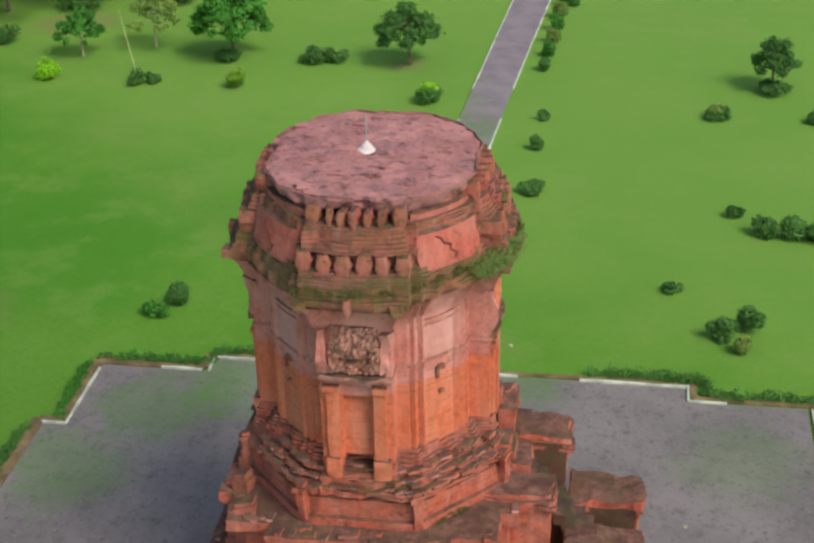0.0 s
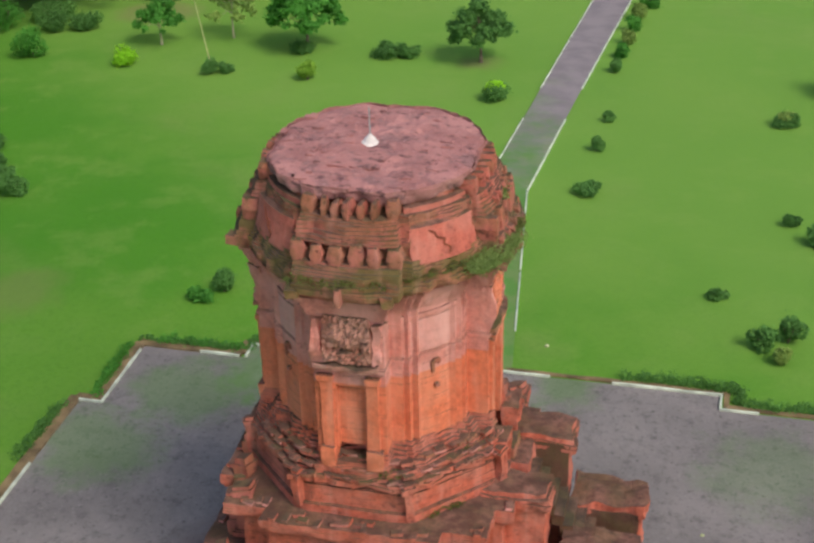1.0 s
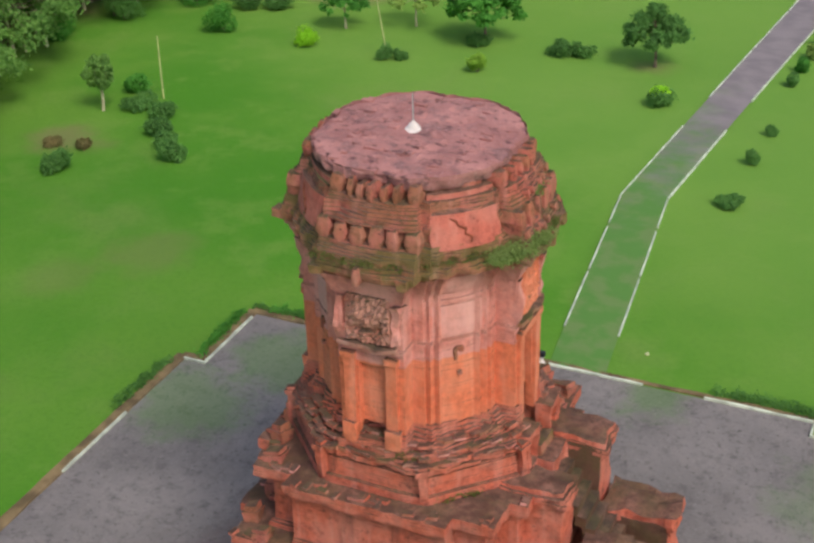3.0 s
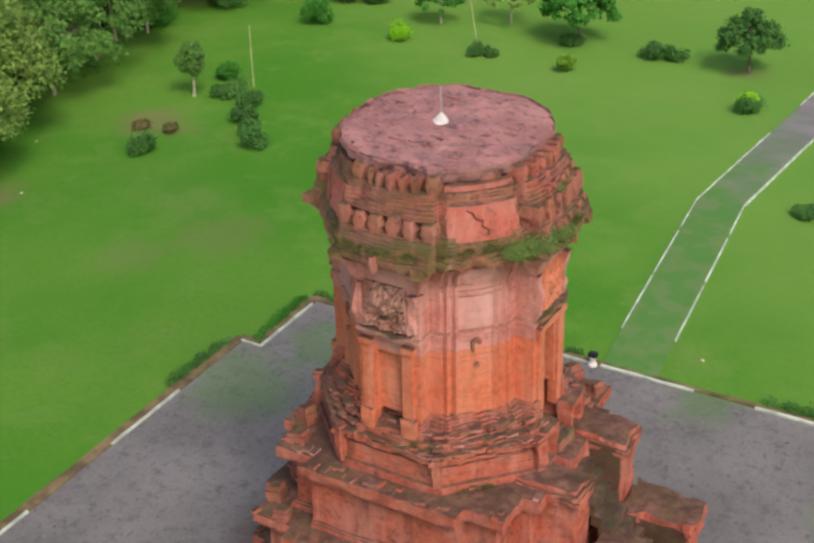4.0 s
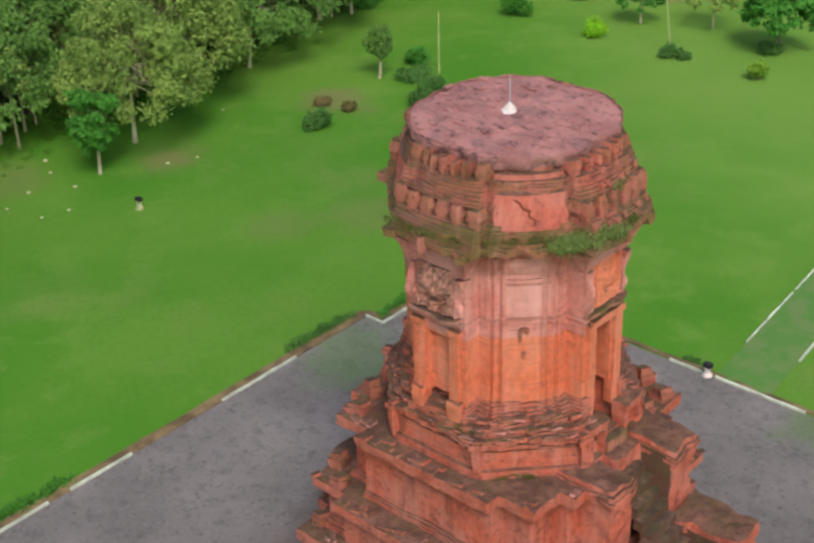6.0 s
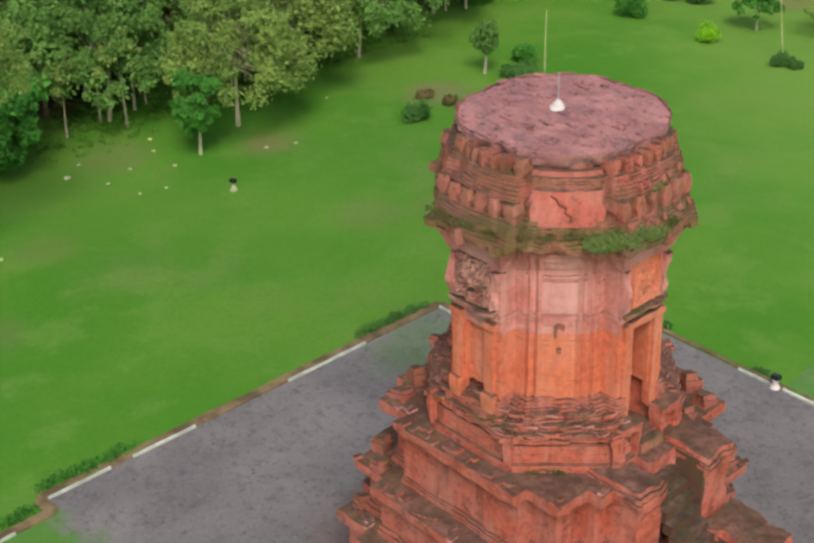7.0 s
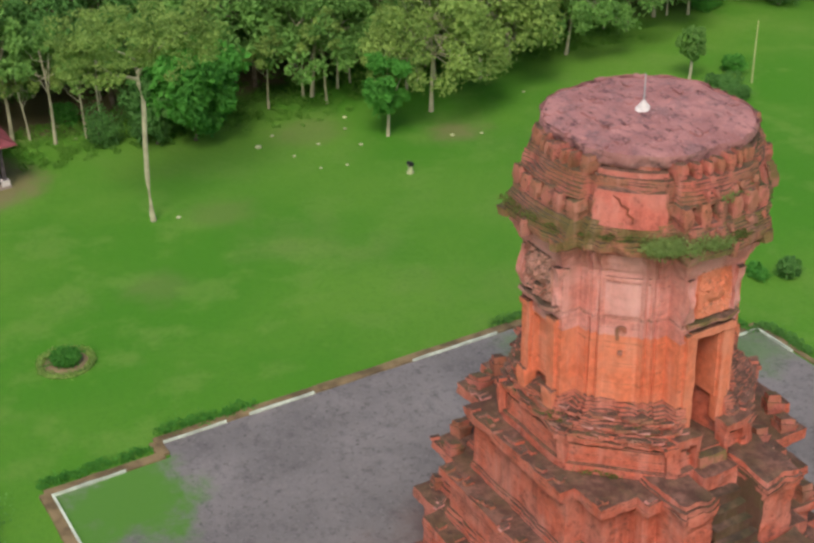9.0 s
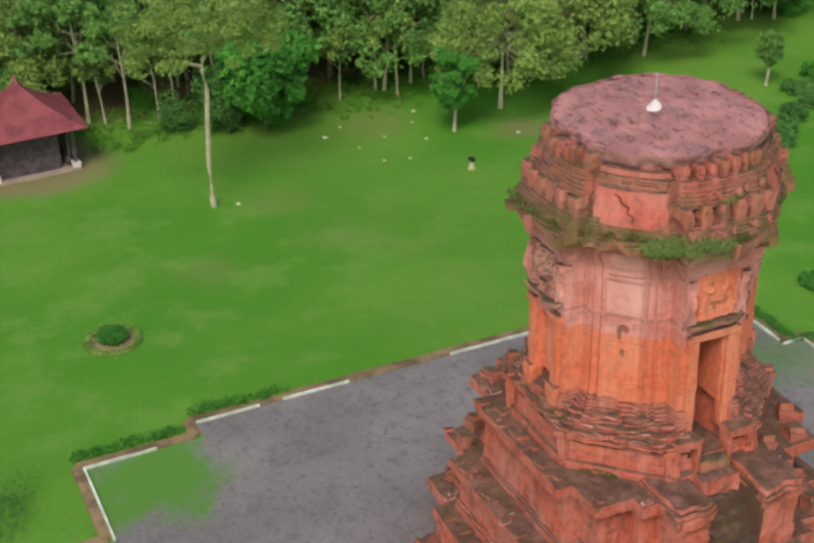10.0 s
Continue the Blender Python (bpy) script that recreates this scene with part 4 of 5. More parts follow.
D, G, L, OL, RD, LY = LEAF_DARK, LEAF_GREEN, LEAF_LIME, LEAF_OLIVE, LEAF_RED, LEAF_YELLOW
dk, gn, lm = "low dark-green shrub on the lawn", "rounded mid-green shrub on the lawn", "clipped lime-yellow shrub on the lawn"
BUSHES = [
    (-28.0, 45.2, 0.85, 1.2, L, lm, None), (-16.2, 44.4, 0.72, 1.2, LY, "yellow-green shrub on the lawn", None), (-4.8, 43.2, 0.95, 1.0, D, "dark shrub with a lime-yellow top", L),
    (11.2, 42.2, 0.85, 0.55, D, "low dark shrub with a slim lime-yellow top", OL), (-12.6, 49.4, 0.95, 0.9, D, dk, None), (-11.4, 49.7, 0.85, 0.8, D, dk, None),
    (-22.3, 44.5, 0.7, 0.8, D, dk, None), (-21.4, 44.7, 0.5, 0.6, D, dk, None), (-34.1, 52.0, 1.4, 1.2, D, dk, None), (-36.0, 51.5, 1.1, 1.1, D, dk, None), (-34.7, 46.1, 1.25, 1.8, G, gn, None),
    (-33.2, 34.0, 1.0, 1.2, G, gn, None), (-31.6, 31.8, 1.1, 0.6, D, dk, None), (-29.6, 31.1, 0.8, 0.9, D, dk, None), (-28.2, 28.6, 0.9, 0.9, D, dk, None), (-25.4, 25.9, 0.85, 1.0, D, dk, None), (-26.6, 27.0, 0.7, 0.8, D, dk, None),
    (-30.5, 22.9, 0.95, 1.1, D, dk, None), (-32.9, 25.6, 0.6, 0.35, RD, "brownish low shrub in thin grass", None), (-30.9, 25.6, 0.55, 0.45, RD, "brownish low shrub in thin grass", None),
    (1.9, 41.0, 0.4, 0.6, D, dk, None), (1.8, 36.6, 0.45, 0.9, D, dk, None), (1.9, 31.0, 0.8, 0.2, D, dk, None), (11.5, 29.3, 0.45, 0.45, D, dk, None),
    (12.7, 27.4, 0.75, 0.9, D, dk, None), (13.9, 27.4, 0.9, 0.8, D, dk, None), (15.0, 27.2, 0.8, 0.8, D, dk, None), (8.5, 21.4, 0.48, 0.4, D, dk, None), (10.2, 17.6, 0.58, 0.85, D, "round dark-green clipped shrub", None),
    (11.28, 18.2, 0.68, 1.2, D, "round dark-green clipped shrub", None), (11.0, 16.5, 0.45, 0.65, OL, "small olive-green clipped shrub", None),
    (-11.5, 17.8, 0.7, 0.9, D, dk, None), (-12.2, 16.9, 0.55, 0.5, G, gn, None), (16.4, 41.9, 0.6, 0.5, D, dk, None),
    (1.4, 49.4, 0.5, 0.7, D, dk, None), (1.5, 52.0, 0.6, 0.8, G, gn, None), (1.6, 54.8, 0.65, 0.9, OL, gn, None), (1.7, 57.6, 0.7, 1.0, G, gn, None), (1.8, 60.4, 0.8, 1.1, OL, gn, None), (2.1, 63.4, 0.8, 1.1, G, gn, None),
    (-44.0, 5.2, 1.5, 1.2, G, gn, None), (-48.0, -1.8, 1.0, 1.2, G, gn, None), (-45.5, 2.0, 1.8, 2.2, D, dk, None), (-17.8, 49.4, 1.0, 0.6, D, dk, None), (-37.0, 53.5, 1.7, 1.6, D, dk, None), (-39.8, 51.0, 1.8, 1.8, G, gn, None), (-42.8, 46.5, 1.8, 1.7, D, dk, None), (-44.6, 42.0, 1.8, 1.8, G, gn, None), (-31.5, 60.0, 1.9, 1.8, D, dk, None), (-25.0, 62.0, 1.8, 1.6, D, dk, None),
    (-43.6, -1.2, 1.5, 2.0, D, dk, None), (-49.5, 6.0, 1.8, 1.8, D, dk, None), (-48.5, 19.5, 1.7, 1.5, D, dk, None), (-44.0, 18.2, 1.5, 1.3, G, gn, None), (-50.5, 13.5, 2.0, 1.8, D, dk, None), (-52.5, -7.5, 2.0, 2.4, D, dk, None), (-53.5, -12.5, 2.2, 2.6, D, dk, None), (-46.0, 24.0, 1.5, 1.4, D, dk, None), (-47.0, 32.0, 1.8, 1.6, D, dk, None),
]
for i, (x, y, r, h, mt, lb, tip) in enumerate(BUSHES):
    bush(x, y, r, h, mt, lb, i, tip)


def hedge(a, b, h, w, mat, seed):
    a, b = Vector((*a, 0)), Vector((*b, 0))
    n = max(2, int((b - a).length / 0.22))
    g = np.random.default_rng(seed)
    cs = [tuple(a.lerp(b, (i + 0.5) / n) + Vector((g.normal() * 0.06, g.normal() * 0.06, h * g.uniform(0.3, 0.6)))) for i in range(n)]
    me = leaves_mesh("hedge", cs, [w * g.uniform(0.7, 1.25) for _ in cs], n * 90, 0.09, mat, g, 0.9)
    tagged(new("hedge", me), "low dark-green hedge along the court's kerb", "hedge", "hedges round the court", "stuff")


E0, E1, F0, F1 = OUT + 0.45, INN + 0.45, OUT + 0.2, INN + 0.2
for i, (a, b, h, w, mt) in enumerate([
    ((-13.4, F1), (-9.2, F1), 0.4, 0.26, LEAF_DARK), ((-8.9, F0), (-6.4, F0), 0.45, 0.28, LEAF_DARK), ((5.3, F0), (9.6, F0), 0.5, 0.3, LEAF_DARK), ((9.7, F1 + 0.05), (14.6, F1), 0.45, 0.3, LEAF_DARK), ((9.6, F1), (9.6, F0), 0.45, 0.26, LEAF_DARK),
    ((-E1, 9.3), (-E1 - 0.1, 12.9), 0.4, 0.3, LEAF_GREEN), ((-E0 - 0.1, 5.2), (-E0, 8.6), 0.45, 0.28, LEAF_DARK), ((-E0 - 0.2, -8.9), (-E0, -5.2), 0.4, 0.38, LEAF_GREEN), ((-E1 - 0.3, -13.4), (-E1 - 0.2, -9.4), 0.35, 0.3, LEAF_GREEN), ((-12.9, -15.3), (-10.6, -16.6), 1.1, 0.8, LEAF_DARK),
    ((-2.6, F0 + 0.05), (-1.9, F0), 0.25, 0.2, LEAF_DARK), ((-9.0, F1 + 0.1), (-9.0, F0), 0.4, 0.25, LEAF_DARK), ((-12.6, F1), (-8.9, F1 + 0.1), 0.4, 0.3, LEAF_GREEN)]):
    hedge(a, b, h * 0.65, w * 0.8, mt, 300 + i)


def limb_tree(h, crown_r, crown_h, mat, bark, count, seed, leaf=0.3, trunk=0.16, bare=0.45, clumps=26, flat=0.8, lean=0.0):
    """A trunk mesh with limbs and a crown mesh of clumped leaves."""
    g = np.random.default_rng(seed)
    bm = bmesh.new()
    n = 7
    pts, rad = [], []
    for i in range(n):
        f = i / (n - 1)
        pts.append((lean * f * h + 0.04 * h * math.sin(2.2 * f + seed) * f, 0.03 * h * math.cos(3 * f + seed) * f, h * 0.8 * f - (0.1 if i == 0 else 0)))
        rad.append(trunk * (1.35 if i == 0 else 1.0 - 0.68 * f))
    tube(bm, pts, rad, 9)
    cs, rs = [], []
    top = Vector(pts[-1])
    for i in range(clumps):
        a = 2.4 * i + g.uniform(-0.4, 0.4)
        d = crown_r * math.sqrt((i + 0.5) / clumps)
        zc = h * bare + (h - h * bare) * (0.25 + 0.75 * (1 - (d / crown_r) ** 2)) * g.uniform(0.55, 1.0)
        c = Vector((top.x * 0.8 + d * math.cos(a), top.y * 0.8 + d * math.sin(a), zc))
        cs.append(tuple(c))
        rs.append(crown_r * (g.uniform(0.10, 0.26) if clumps < 60 else g.uniform(0.06, 0.2)))
        if i % 2 == 0:
            k = g.uniform(0.45, 0.8)
            st = Vector(pts[min(n - 1, int(k * n))])
            mid = st.lerp(c, 0.5) + Vector((0, 0, -0.05 * h))
            tube(bm, [st, mid, c], [trunk * 0.34, trunk * 0.22, trunk * 0.07], 5)
    tm = bpy.data.meshes.new("trunk")
    bm.to_mesh(tm)
    bm.free()
    tm.materials.append(bark)
    return tm, leaves_mesh("crown", cs, rs, count, leaf, mat, g, flat, 0.3, 0.4)


def tree(meshes, m, label, group, name="tree"):
    t = thing(name, label, "tree", group, m)
    for nm, me in zip(("trunk", "crown"), meshes):
        ob = new(nm, me)
        ob.parent = t
    return t


def full_tree(h, crown_r, half, mid, mat, bark, count, seed, leaf):
    """A short trunk with a dense upright crown reaching low."""
    g = np.random.default_rng(seed)
    bm = bmesh.new()
    tube(bm, [(0, 0, -0.1), (0.05, 0.04, h * 0.2), (0.0, 0.12, h * 0.5), (0.05, 0.1, h * 0.85)], [0.11, 0.085, 0.06, 0.02], 8)
    cs, rs = [], []
    while len(cs) < 64:
        p = g.uniform(-1, 1, 3)
        if 0.2 < np.linalg.norm(p) < 1.0 + 0.15 * g.normal():
            w = 1.0 - 0.35 * max(0.0, -p[2])
            cs.append((p[0] * crown_r * w, p[1] * crown_r * w, mid + p[2] * half))
            rs.append(crown_r * g.uniform(0.13, 0.3))
            if len(cs) % 6 == 0:
                tube(bm, [(0.02, 0.08, h * 0.32), tuple(0.5 * v for v in cs[-1][:2]) + (0.5 * (cs[-1][2] + h * 0.3),), cs[-1]], [0.035, 0.025, 0.01], 5)
    tm = bpy.data.meshes.new("trunk")
    bm.to_mesh(tm)
    bm.free()
    tm.materials.append(bark)
    return tm, leaves_mesh("crown", cs, rs, count, leaf, mat, g, 0.9, 0.5, 0.4)


gg = "young trees on the lawn"
tree(limb_tree(3.7, 1.75, 1.8, LEAF_DARK, BARK, 6500, 21, 0.22, 0.10, 0.34, 44), pose(-6.8, 49.6, gz(-6.8, 49.6)), "young dark-green tree with a spreading crown", gg)
tree(limb_tree(4.6, 2.2, 2.4, LEAF_GREEN, BARK, 5200, 22, 0.32, 0.10, 0.28, 44), pose(-17.8, 49.8, gz(-17.8, 49.8)), "young broad-leaved bright-green tree", gg)
tree(limb_tree(3.2, 1.25, 1.6, LEAF_DARK, BARK, 4000, 23, 0.20, 0.09, 0.30, 38), pose(14.5, 47.2, gz(14.5, 47.2)), "small dark tree ringed by low shrubs", gg)
bush(14.4, 46.7, 1.15, 0.45, D, dk, 91)
tree(limb_tree(3.9, 1.7, 1.8, LEAF_OLIVE, BARK_PALE, 900, 24, 0.26, 0.07, 0.3), pose(-23.4, 51.6, gz(-23.4, 51.6)), "sparse young tree with pale branches", gg)
tree(full_tree(3.3, 0.8, 0.95, 2.25, LEAF_FOREST, BARK_PALE, 3000, 25, 0.2), pose(-33.4, 30.8, gz(-33.4, 30.8)), "slender young tree with a pale forked trunk", gg)
tree(full_tree(4.7, 1.2, 1.55, 3.0, LEAF_GREEN, BARK_PALE, 7000, 26, 0.22), pose(-35.5, 12.0, gz(-35.5, 12.0)), "small bright-green tree at the wood's edge", gg)
tree(full_tree(4.0, 1.35, 1.75, 2.0, LEAF_DARK, BARK, 7000, 29, 0.26), pose(-42.0, 1.4, gz(-42.0, 1.4)), "dense dark-green young tree by the wood", gg)
tree(full_tree(5.2, 2.2, 2.1, 2.9, LEAF_GREEN, BARK, 11000, 27, 0.40), pose(-41.2, 3.3, gz(-41.2, 3.3)), "bushy bright-green tree with long leaves", gg)
tree(limb_tree(3.0, 1.4, 2.0, LEAF_GREEN, BARK_PALE, 1800, 28, 0.24, 0.08, 0.3), pose(-27.5, 49.5, gz(-27.5, 49.5)), "small green tree by the far shrubs", gg)

# the tall pale-trunked tree on the lawn
tall = thing("tree", "tall tree with a pale bare trunk and feathery crown", "tree", at=pose(-32.4, -2.4, gz(-32.4, -2.4)))
bm = bmesh.new()
tube(bm, [(0, 0, -0.1), (0.0, -0.05, 0.4), (0.0, -0.05, 2.2), (0.03, 0.05, 4.2), (0.0, 0.2, 5.9), (0.03, 0.05, 6.9), (0.03, 0.12, 7.4), (0.05, 0.6, 8.1), (0.1, 1.0, 8.8)], [0.15, 0.13, 0.12, 0.115, 0.11, 0.11, 0.10, 0.085, 0.05], 10)
tube(bm, [(0.03, 0.08, 7.1), (0.0, -0.45, 7.3), (0.05, -1.0, 7.45), (0.1, -1.8, 8.4)], [0.10, 0.08, 0.06, 0.03], 6)
tube(bm, [(0.05, 0.5, 8.0), (-0.3, 1.6, 8.4), (0.1, 2.8, 8.9)], [0.07, 0.05, 0.02], 6)
tube(bm, [(0.05, 0.3, 7.7), (0.8, -0.4, 8.5), (1.2, -1.2, 9.1)], [0.06, 0.05, 0.02], 6)
part("trunk", bm, BARK_PALE, tall, "pale greyish bark")
gt = np.random.default_rng(5)
cs = [(gt.normal() * 1.3, gt.uniform(-3.2, 4.1), gt.uniform(7.6, 10.2)) for _ in range(130)]
ob = new("crown", leaves_mesh("crown", cs, [gt.uniform(0.25, 0.7) for _ in cs], 13000, 0.15, LEAF_OLIVE, gt, 0.5))
ob.parent = tall
# the wood on the west
KINDS = [limb_tree(9.5, 4.2, 5.5, LEAF_OLIVE, BARK_PALE, 14500, 31, 0.24, 0.13, 0.18, 130), limb_tree(11.0, 4.6, 6.5, LEAF_FOREST, BARK, 14500, 32, 0.26, 0.12, 0.22, 130),
         limb_tree(8.0, 3.4, 5.5, LEAF_FOREST, BARK_PALE, 10500, 33, 0.24, 0.10, 0.15, 105, lean=0.06), limb_tree(12.5, 4.8, 7.0, LEAF_DARK, BARK, 14000, 34, 0.30, 0.13, 0.26, 130, lean=0.04)]
WOOD_SPOTS = [(-37.4, 15.8, 0), (-43.7, 11.5, 2), (-47.4, 9.6, 1), (-46.0, 15.0, 1), (-40.6, 21.0, 0), (-41.4, 27.8, 2), (-51.4, -5.0, 2), (-46.8, 5.4, 1), (-49.5, 1.5, 3), (-47.0, 23.0, 0), (-45.5, 31.0, 3),
              (-52.5, 5.8, 1), (-52.0, 12.0, 3), (-52.0, 18.5, 1), (-54.0, -2.0, 0), (-55.5, -9.5, 3), (-52.5, -13.5, 1), (-57.0, -17.0, 3), (-59.0, 2.5, 3), (-58.5, 9.5, 0), (-59.0, 16.5, 3), (-58.0, 24.0, 1), (-53.0, 28.0, 3),
              (-50.0, 36.0, 1), (-48.0, 43.5, 3), (-46.5, 51.0, 1), (-45.5, 58.5, 3), (-40.5, 63.5, 1), (-34.0, 68.0, 3), (-55.0, 41.0, 3), (-54.0, 51.0, 1), (-61.0, -6.5, 1), (-64.0, 5.0, 3), (-65.0, 13.0, 1), (-65.0, 22.0, 3), (-61.0, 32.0, 1),
              (-50.0, -20.5, 3), (-56.0, -25.0, 1), (-48.0, -27.5, 1), (-26.0, 73.0, 1), (-52.0, 61.0, 3), (-18.0, 77.0, 3), (-56.5, -4.5, 1), (-48.5, -9.5, 0), (-55.0, 7.0, 1), (-49.0, 13.0, 2), (-43.0, 24.5, 0), (-45.0, 37.5, 2), (-43.5, 34.0, 1), (-47.0, 39.5, 1), (-44.0, 47.0, 1), (-41.0, 54.5, 3), (-36.5, 59.0, 1), (-30.0, 63.5, 3), (-22.5, 66.5, 1), (-39.0, 58.0, 2)]
for i, (x, y, k) in enumerate(WOOD_SPOTS):
    if x < -55 and i % 3 == 0:
        continue
    s = 0.9 + 0.22 * ((i * 37) % 10) / 10
    lb = ("olive-green tree with a pale trunk in the wood", "tall green tree of the wood", "slim pale-trunked tree at the wood's edge", "tall dark-green tree deep in the wood")[k]
    t = tree(KINDS[k], pose(x, y, gz(x, y), 0, 0, (i * 83) % 360), lb, "trees of the wood")
    t.scale = (s, s, s)

# slim pale saplings along the wood's edge
SAPLINGS = [limb_tree(6.5, 1.7, 3.5, LEAF_FOREST, BARK_PALE, 2600, 41, 0.24, 0.085, 0.50, 20), limb_tree(5.4, 1.3, 3.0, LEAF_OLIVE, BARK_PALE, 1800, 42, 0.24, 0.07, 0.55, 16, lean=0.10)]
gs = np.random.default_rng(19)
for i in range(56):
    y = -14 + 74 * (i + gs.random()) / 56
    x = -46.6 + gs.uniform(-4.5, 2.5) + (3.0 if 8 < y < 30 else 0.0)
    t = tree(SAPLINGS[i % 2], pose(x, y, gz(x, y), 0, 0, gs.uniform(0, 360)), "slim sapling with a thin pale trunk", "saplings of the wood")
    k = gs.uniform(0.8, 1.25)
    t.scale = (k, k, k)

# straggling weeds where the lawn meets the wood
cs, rs = [], []
for i in range(1100):
    y = gs.uniform(-6, 34)
    x = -41.5 - 7 * gs.random() ** 0.7 + 3.5 * math.exp(-((y - 9) / 4) ** 2) * gs.random()
    cs.append((x, y, gz(x, y) + 0.08))
    rs.append(gs.uniform(0.08, 0.34))
tagged(new("weeds", leaves_mesh("weeds", cs, rs, 30000, 0.12, LEAF_TUFT, gs, 0.6, -0.5)), "straggling weeds where the lawn meets the wood", "weeds", kind="stuff")

g_u = np.random.default_rng(77)
cs = []
for i in range(520):
    y = g_u.uniform(-16, 62)
    x = -51.2 - 12.0 * g_u.random() ** 0.8 + (2.5 if 2 < y < 20 else 0.0) + 0.08 * max(0.0, y - 30)
    cs.append((x, y, gz(x, y) + g_u.uniform(0.2, 1.9)))
tagged(new("undergrowth", leaves_mesh("undergrowth", cs, [g_u.uniform(0.5, 1.3) for _ in cs], 90000, 0.24, LEAF_FOREST, g_u, 0.8)), "tangled green undergrowth beneath the wood", "undergrowth", kind="stuff")

# ring planter on the lawn
pl = thing("planter", "round dark-green shrub inside a raised lime-green ring", "flower bed", at=pose(-21.4, -10.1, gz(-21.4, -10.1)))
bm = bmesh.new()
lathe(bm, [(0.92, -0.05), (0.88, 0.05), (0.5, 0.07), (0.1, 0.08)], 20)
part("soil", bm, EARTH, pl)
bm = bmesh.new()
ringp = [(1.0 * math.cos(a), 1.0 * math.sin(a), 0.06) for a in np.arange(0, 6.4, 0.2)]
tube(bm, ringp, [0.12] * len(ringp), 6)
part("rim", bm, MOSS_RIM, pl, "mossy green ring")
g9 = np.random.default_rng(9)
ob = new("edging", leaves_mesh("edging", [(1.02 * math.cos(a), 1.02 * math.sin(a), 0.14) for a in np.arange(0, 6.28, 0.22)], [0.17] * 29, 1100, 0.10, LEAF_OLIVE, g9))
ob.parent = pl
ob = new("planting", leaves_mesh("planting", [(0.34 * math.cos(a), 0.34 * math.sin(a), 0.35) for a in np.arange(0, 6.28, 0.5)] + [(0, 0, 0.5)], [0.3] * 14, 2600, 0.12, LEAF_GREEN, g9))
ob.parent = pl

# weeds on the temple ledges
gw = np.random.default_rng(12)


def weeds(name, dist, z, arcs, count, mat, rad=0.12):
    cs = []
    for a0, a1 in arcs:
        for a in np.arange(a0, a1, 1.6):
            cs.append(((dist + gw.normal() * 0.07) * math.sin(radians(a)), -(dist + gw.normal() * 0.07) * math.cos(radians(a)), z + gw.uniform(-0.04, 0.10)))
    ob = new(name, leaves_mesh(name, cs, [rad * gw.uniform(1.0, 2.2) for _ in cs], count, 0.06, mat, gw, 0.4))
    tagged(ob, "green weeds and moss growing on a brick ledge", "weeds", "weeds on the temple", "stuff")


weeds("weeds", 3.46, 13.5, [(-20, 22), (165, 195)], 900, LEAF_MOSS, 0.08)
weeds("weeds", 3.26, 13.48, [(22, 62), (115, 150)], 700, LEAF_MOSS, 0.06)
weeds("weeds", 3.52, 13.44, [(60, 86)], 7000, LEAF_LEDGE, 0.21)
weeds("weeds", 3.52, 13.5, [(88, 104)], 1100, LEAF_MOSS, 0.10)
weeds("weeds", 3.1, 14.36, [(90, 112)], 1300, LEAF_LEDGE, 0.12)
weeds("weeds", 3.22, 7.98, [(18, 26), (58, 66)], 260, LEAF_MOSS, 0.10)
weeds("weeds", 3.42, 6.74, [(27, 52)], 500, LEAF_MOSS, 0.07)

# ---- poles, lamps, stones ----
pole = thing("pole", "slender upright bamboo pole standing on the lawn", "pole", "poles", pose(-31.2, 33.6, gz(-31.2, 33.6)))
bm = bmesh.new()
tube(bm, [(0, 0, -0.2), (0.02, 0, 2.0), (0.03, 0.02, 3.75)], [0.06, 0.05, 0.035], 7)
part("shaft", bm, POLE_MAT, pole)
pole2 = thing("pole", "slender leaning pole standing in a dark shrub", "pole", "poles", pose(-22.4, 45.0, gz(-22.4, 45.0), 0, -9, 0))
bm = bmesh.new()
tube(bm, [(0, 0, -0.2), (0.0, 0, 2.0), (0.0, 0, 4.4)], [0.05, 0.045, 0.03], 7)
part("shaft", bm, POLE_MAT, pole2)


def garden_lamp(x, y, mat):
    t = thing("garden_lamp", "pale stub post with a black spotlight head", "lamp", "garden lamps", pose(x, y, gz(x, y)))
    bm = bmesh.new()
    lathe(bm, [(0.2, -0.05), (0.18, 0.10), (0.12, 0.14), (0.10, 0.30), (0.15, 0.37), (0.15, 0.4)], 12)
    part("post", bm, mat, t, "pale stub post")
    bm = bmesh.new()
    brick_box(bm, -0.16, 0.16, -0.11, 0.11, 0.4, 0.58, 0.012, 0.1)
    part("head", bm, BLACK, t, "black spotlight housing")


garden_lamp(-1.25, 13.75, WHITE)
garden_lamp(-30.3, 10.4, PALE_STONE)


def stone_mesh(seed):
    bm = bmesh.new()
    bmesh.ops.create_icosphere(bm, subdivisions=2, radius=1.0)
    for v in bm.verts:
        v.co *= 1 + 0.25 * noise.noise(v.co * 1.7 + Vector((seed, 0, 0)))
        v.co.z = max(v.co.z * 0.6, -0.2)
    me = bpy.data.meshes.new("stone")
    bm.to_mesh(me)
    bm.free()
    me.materials.append(PALE_STONE)
    return me


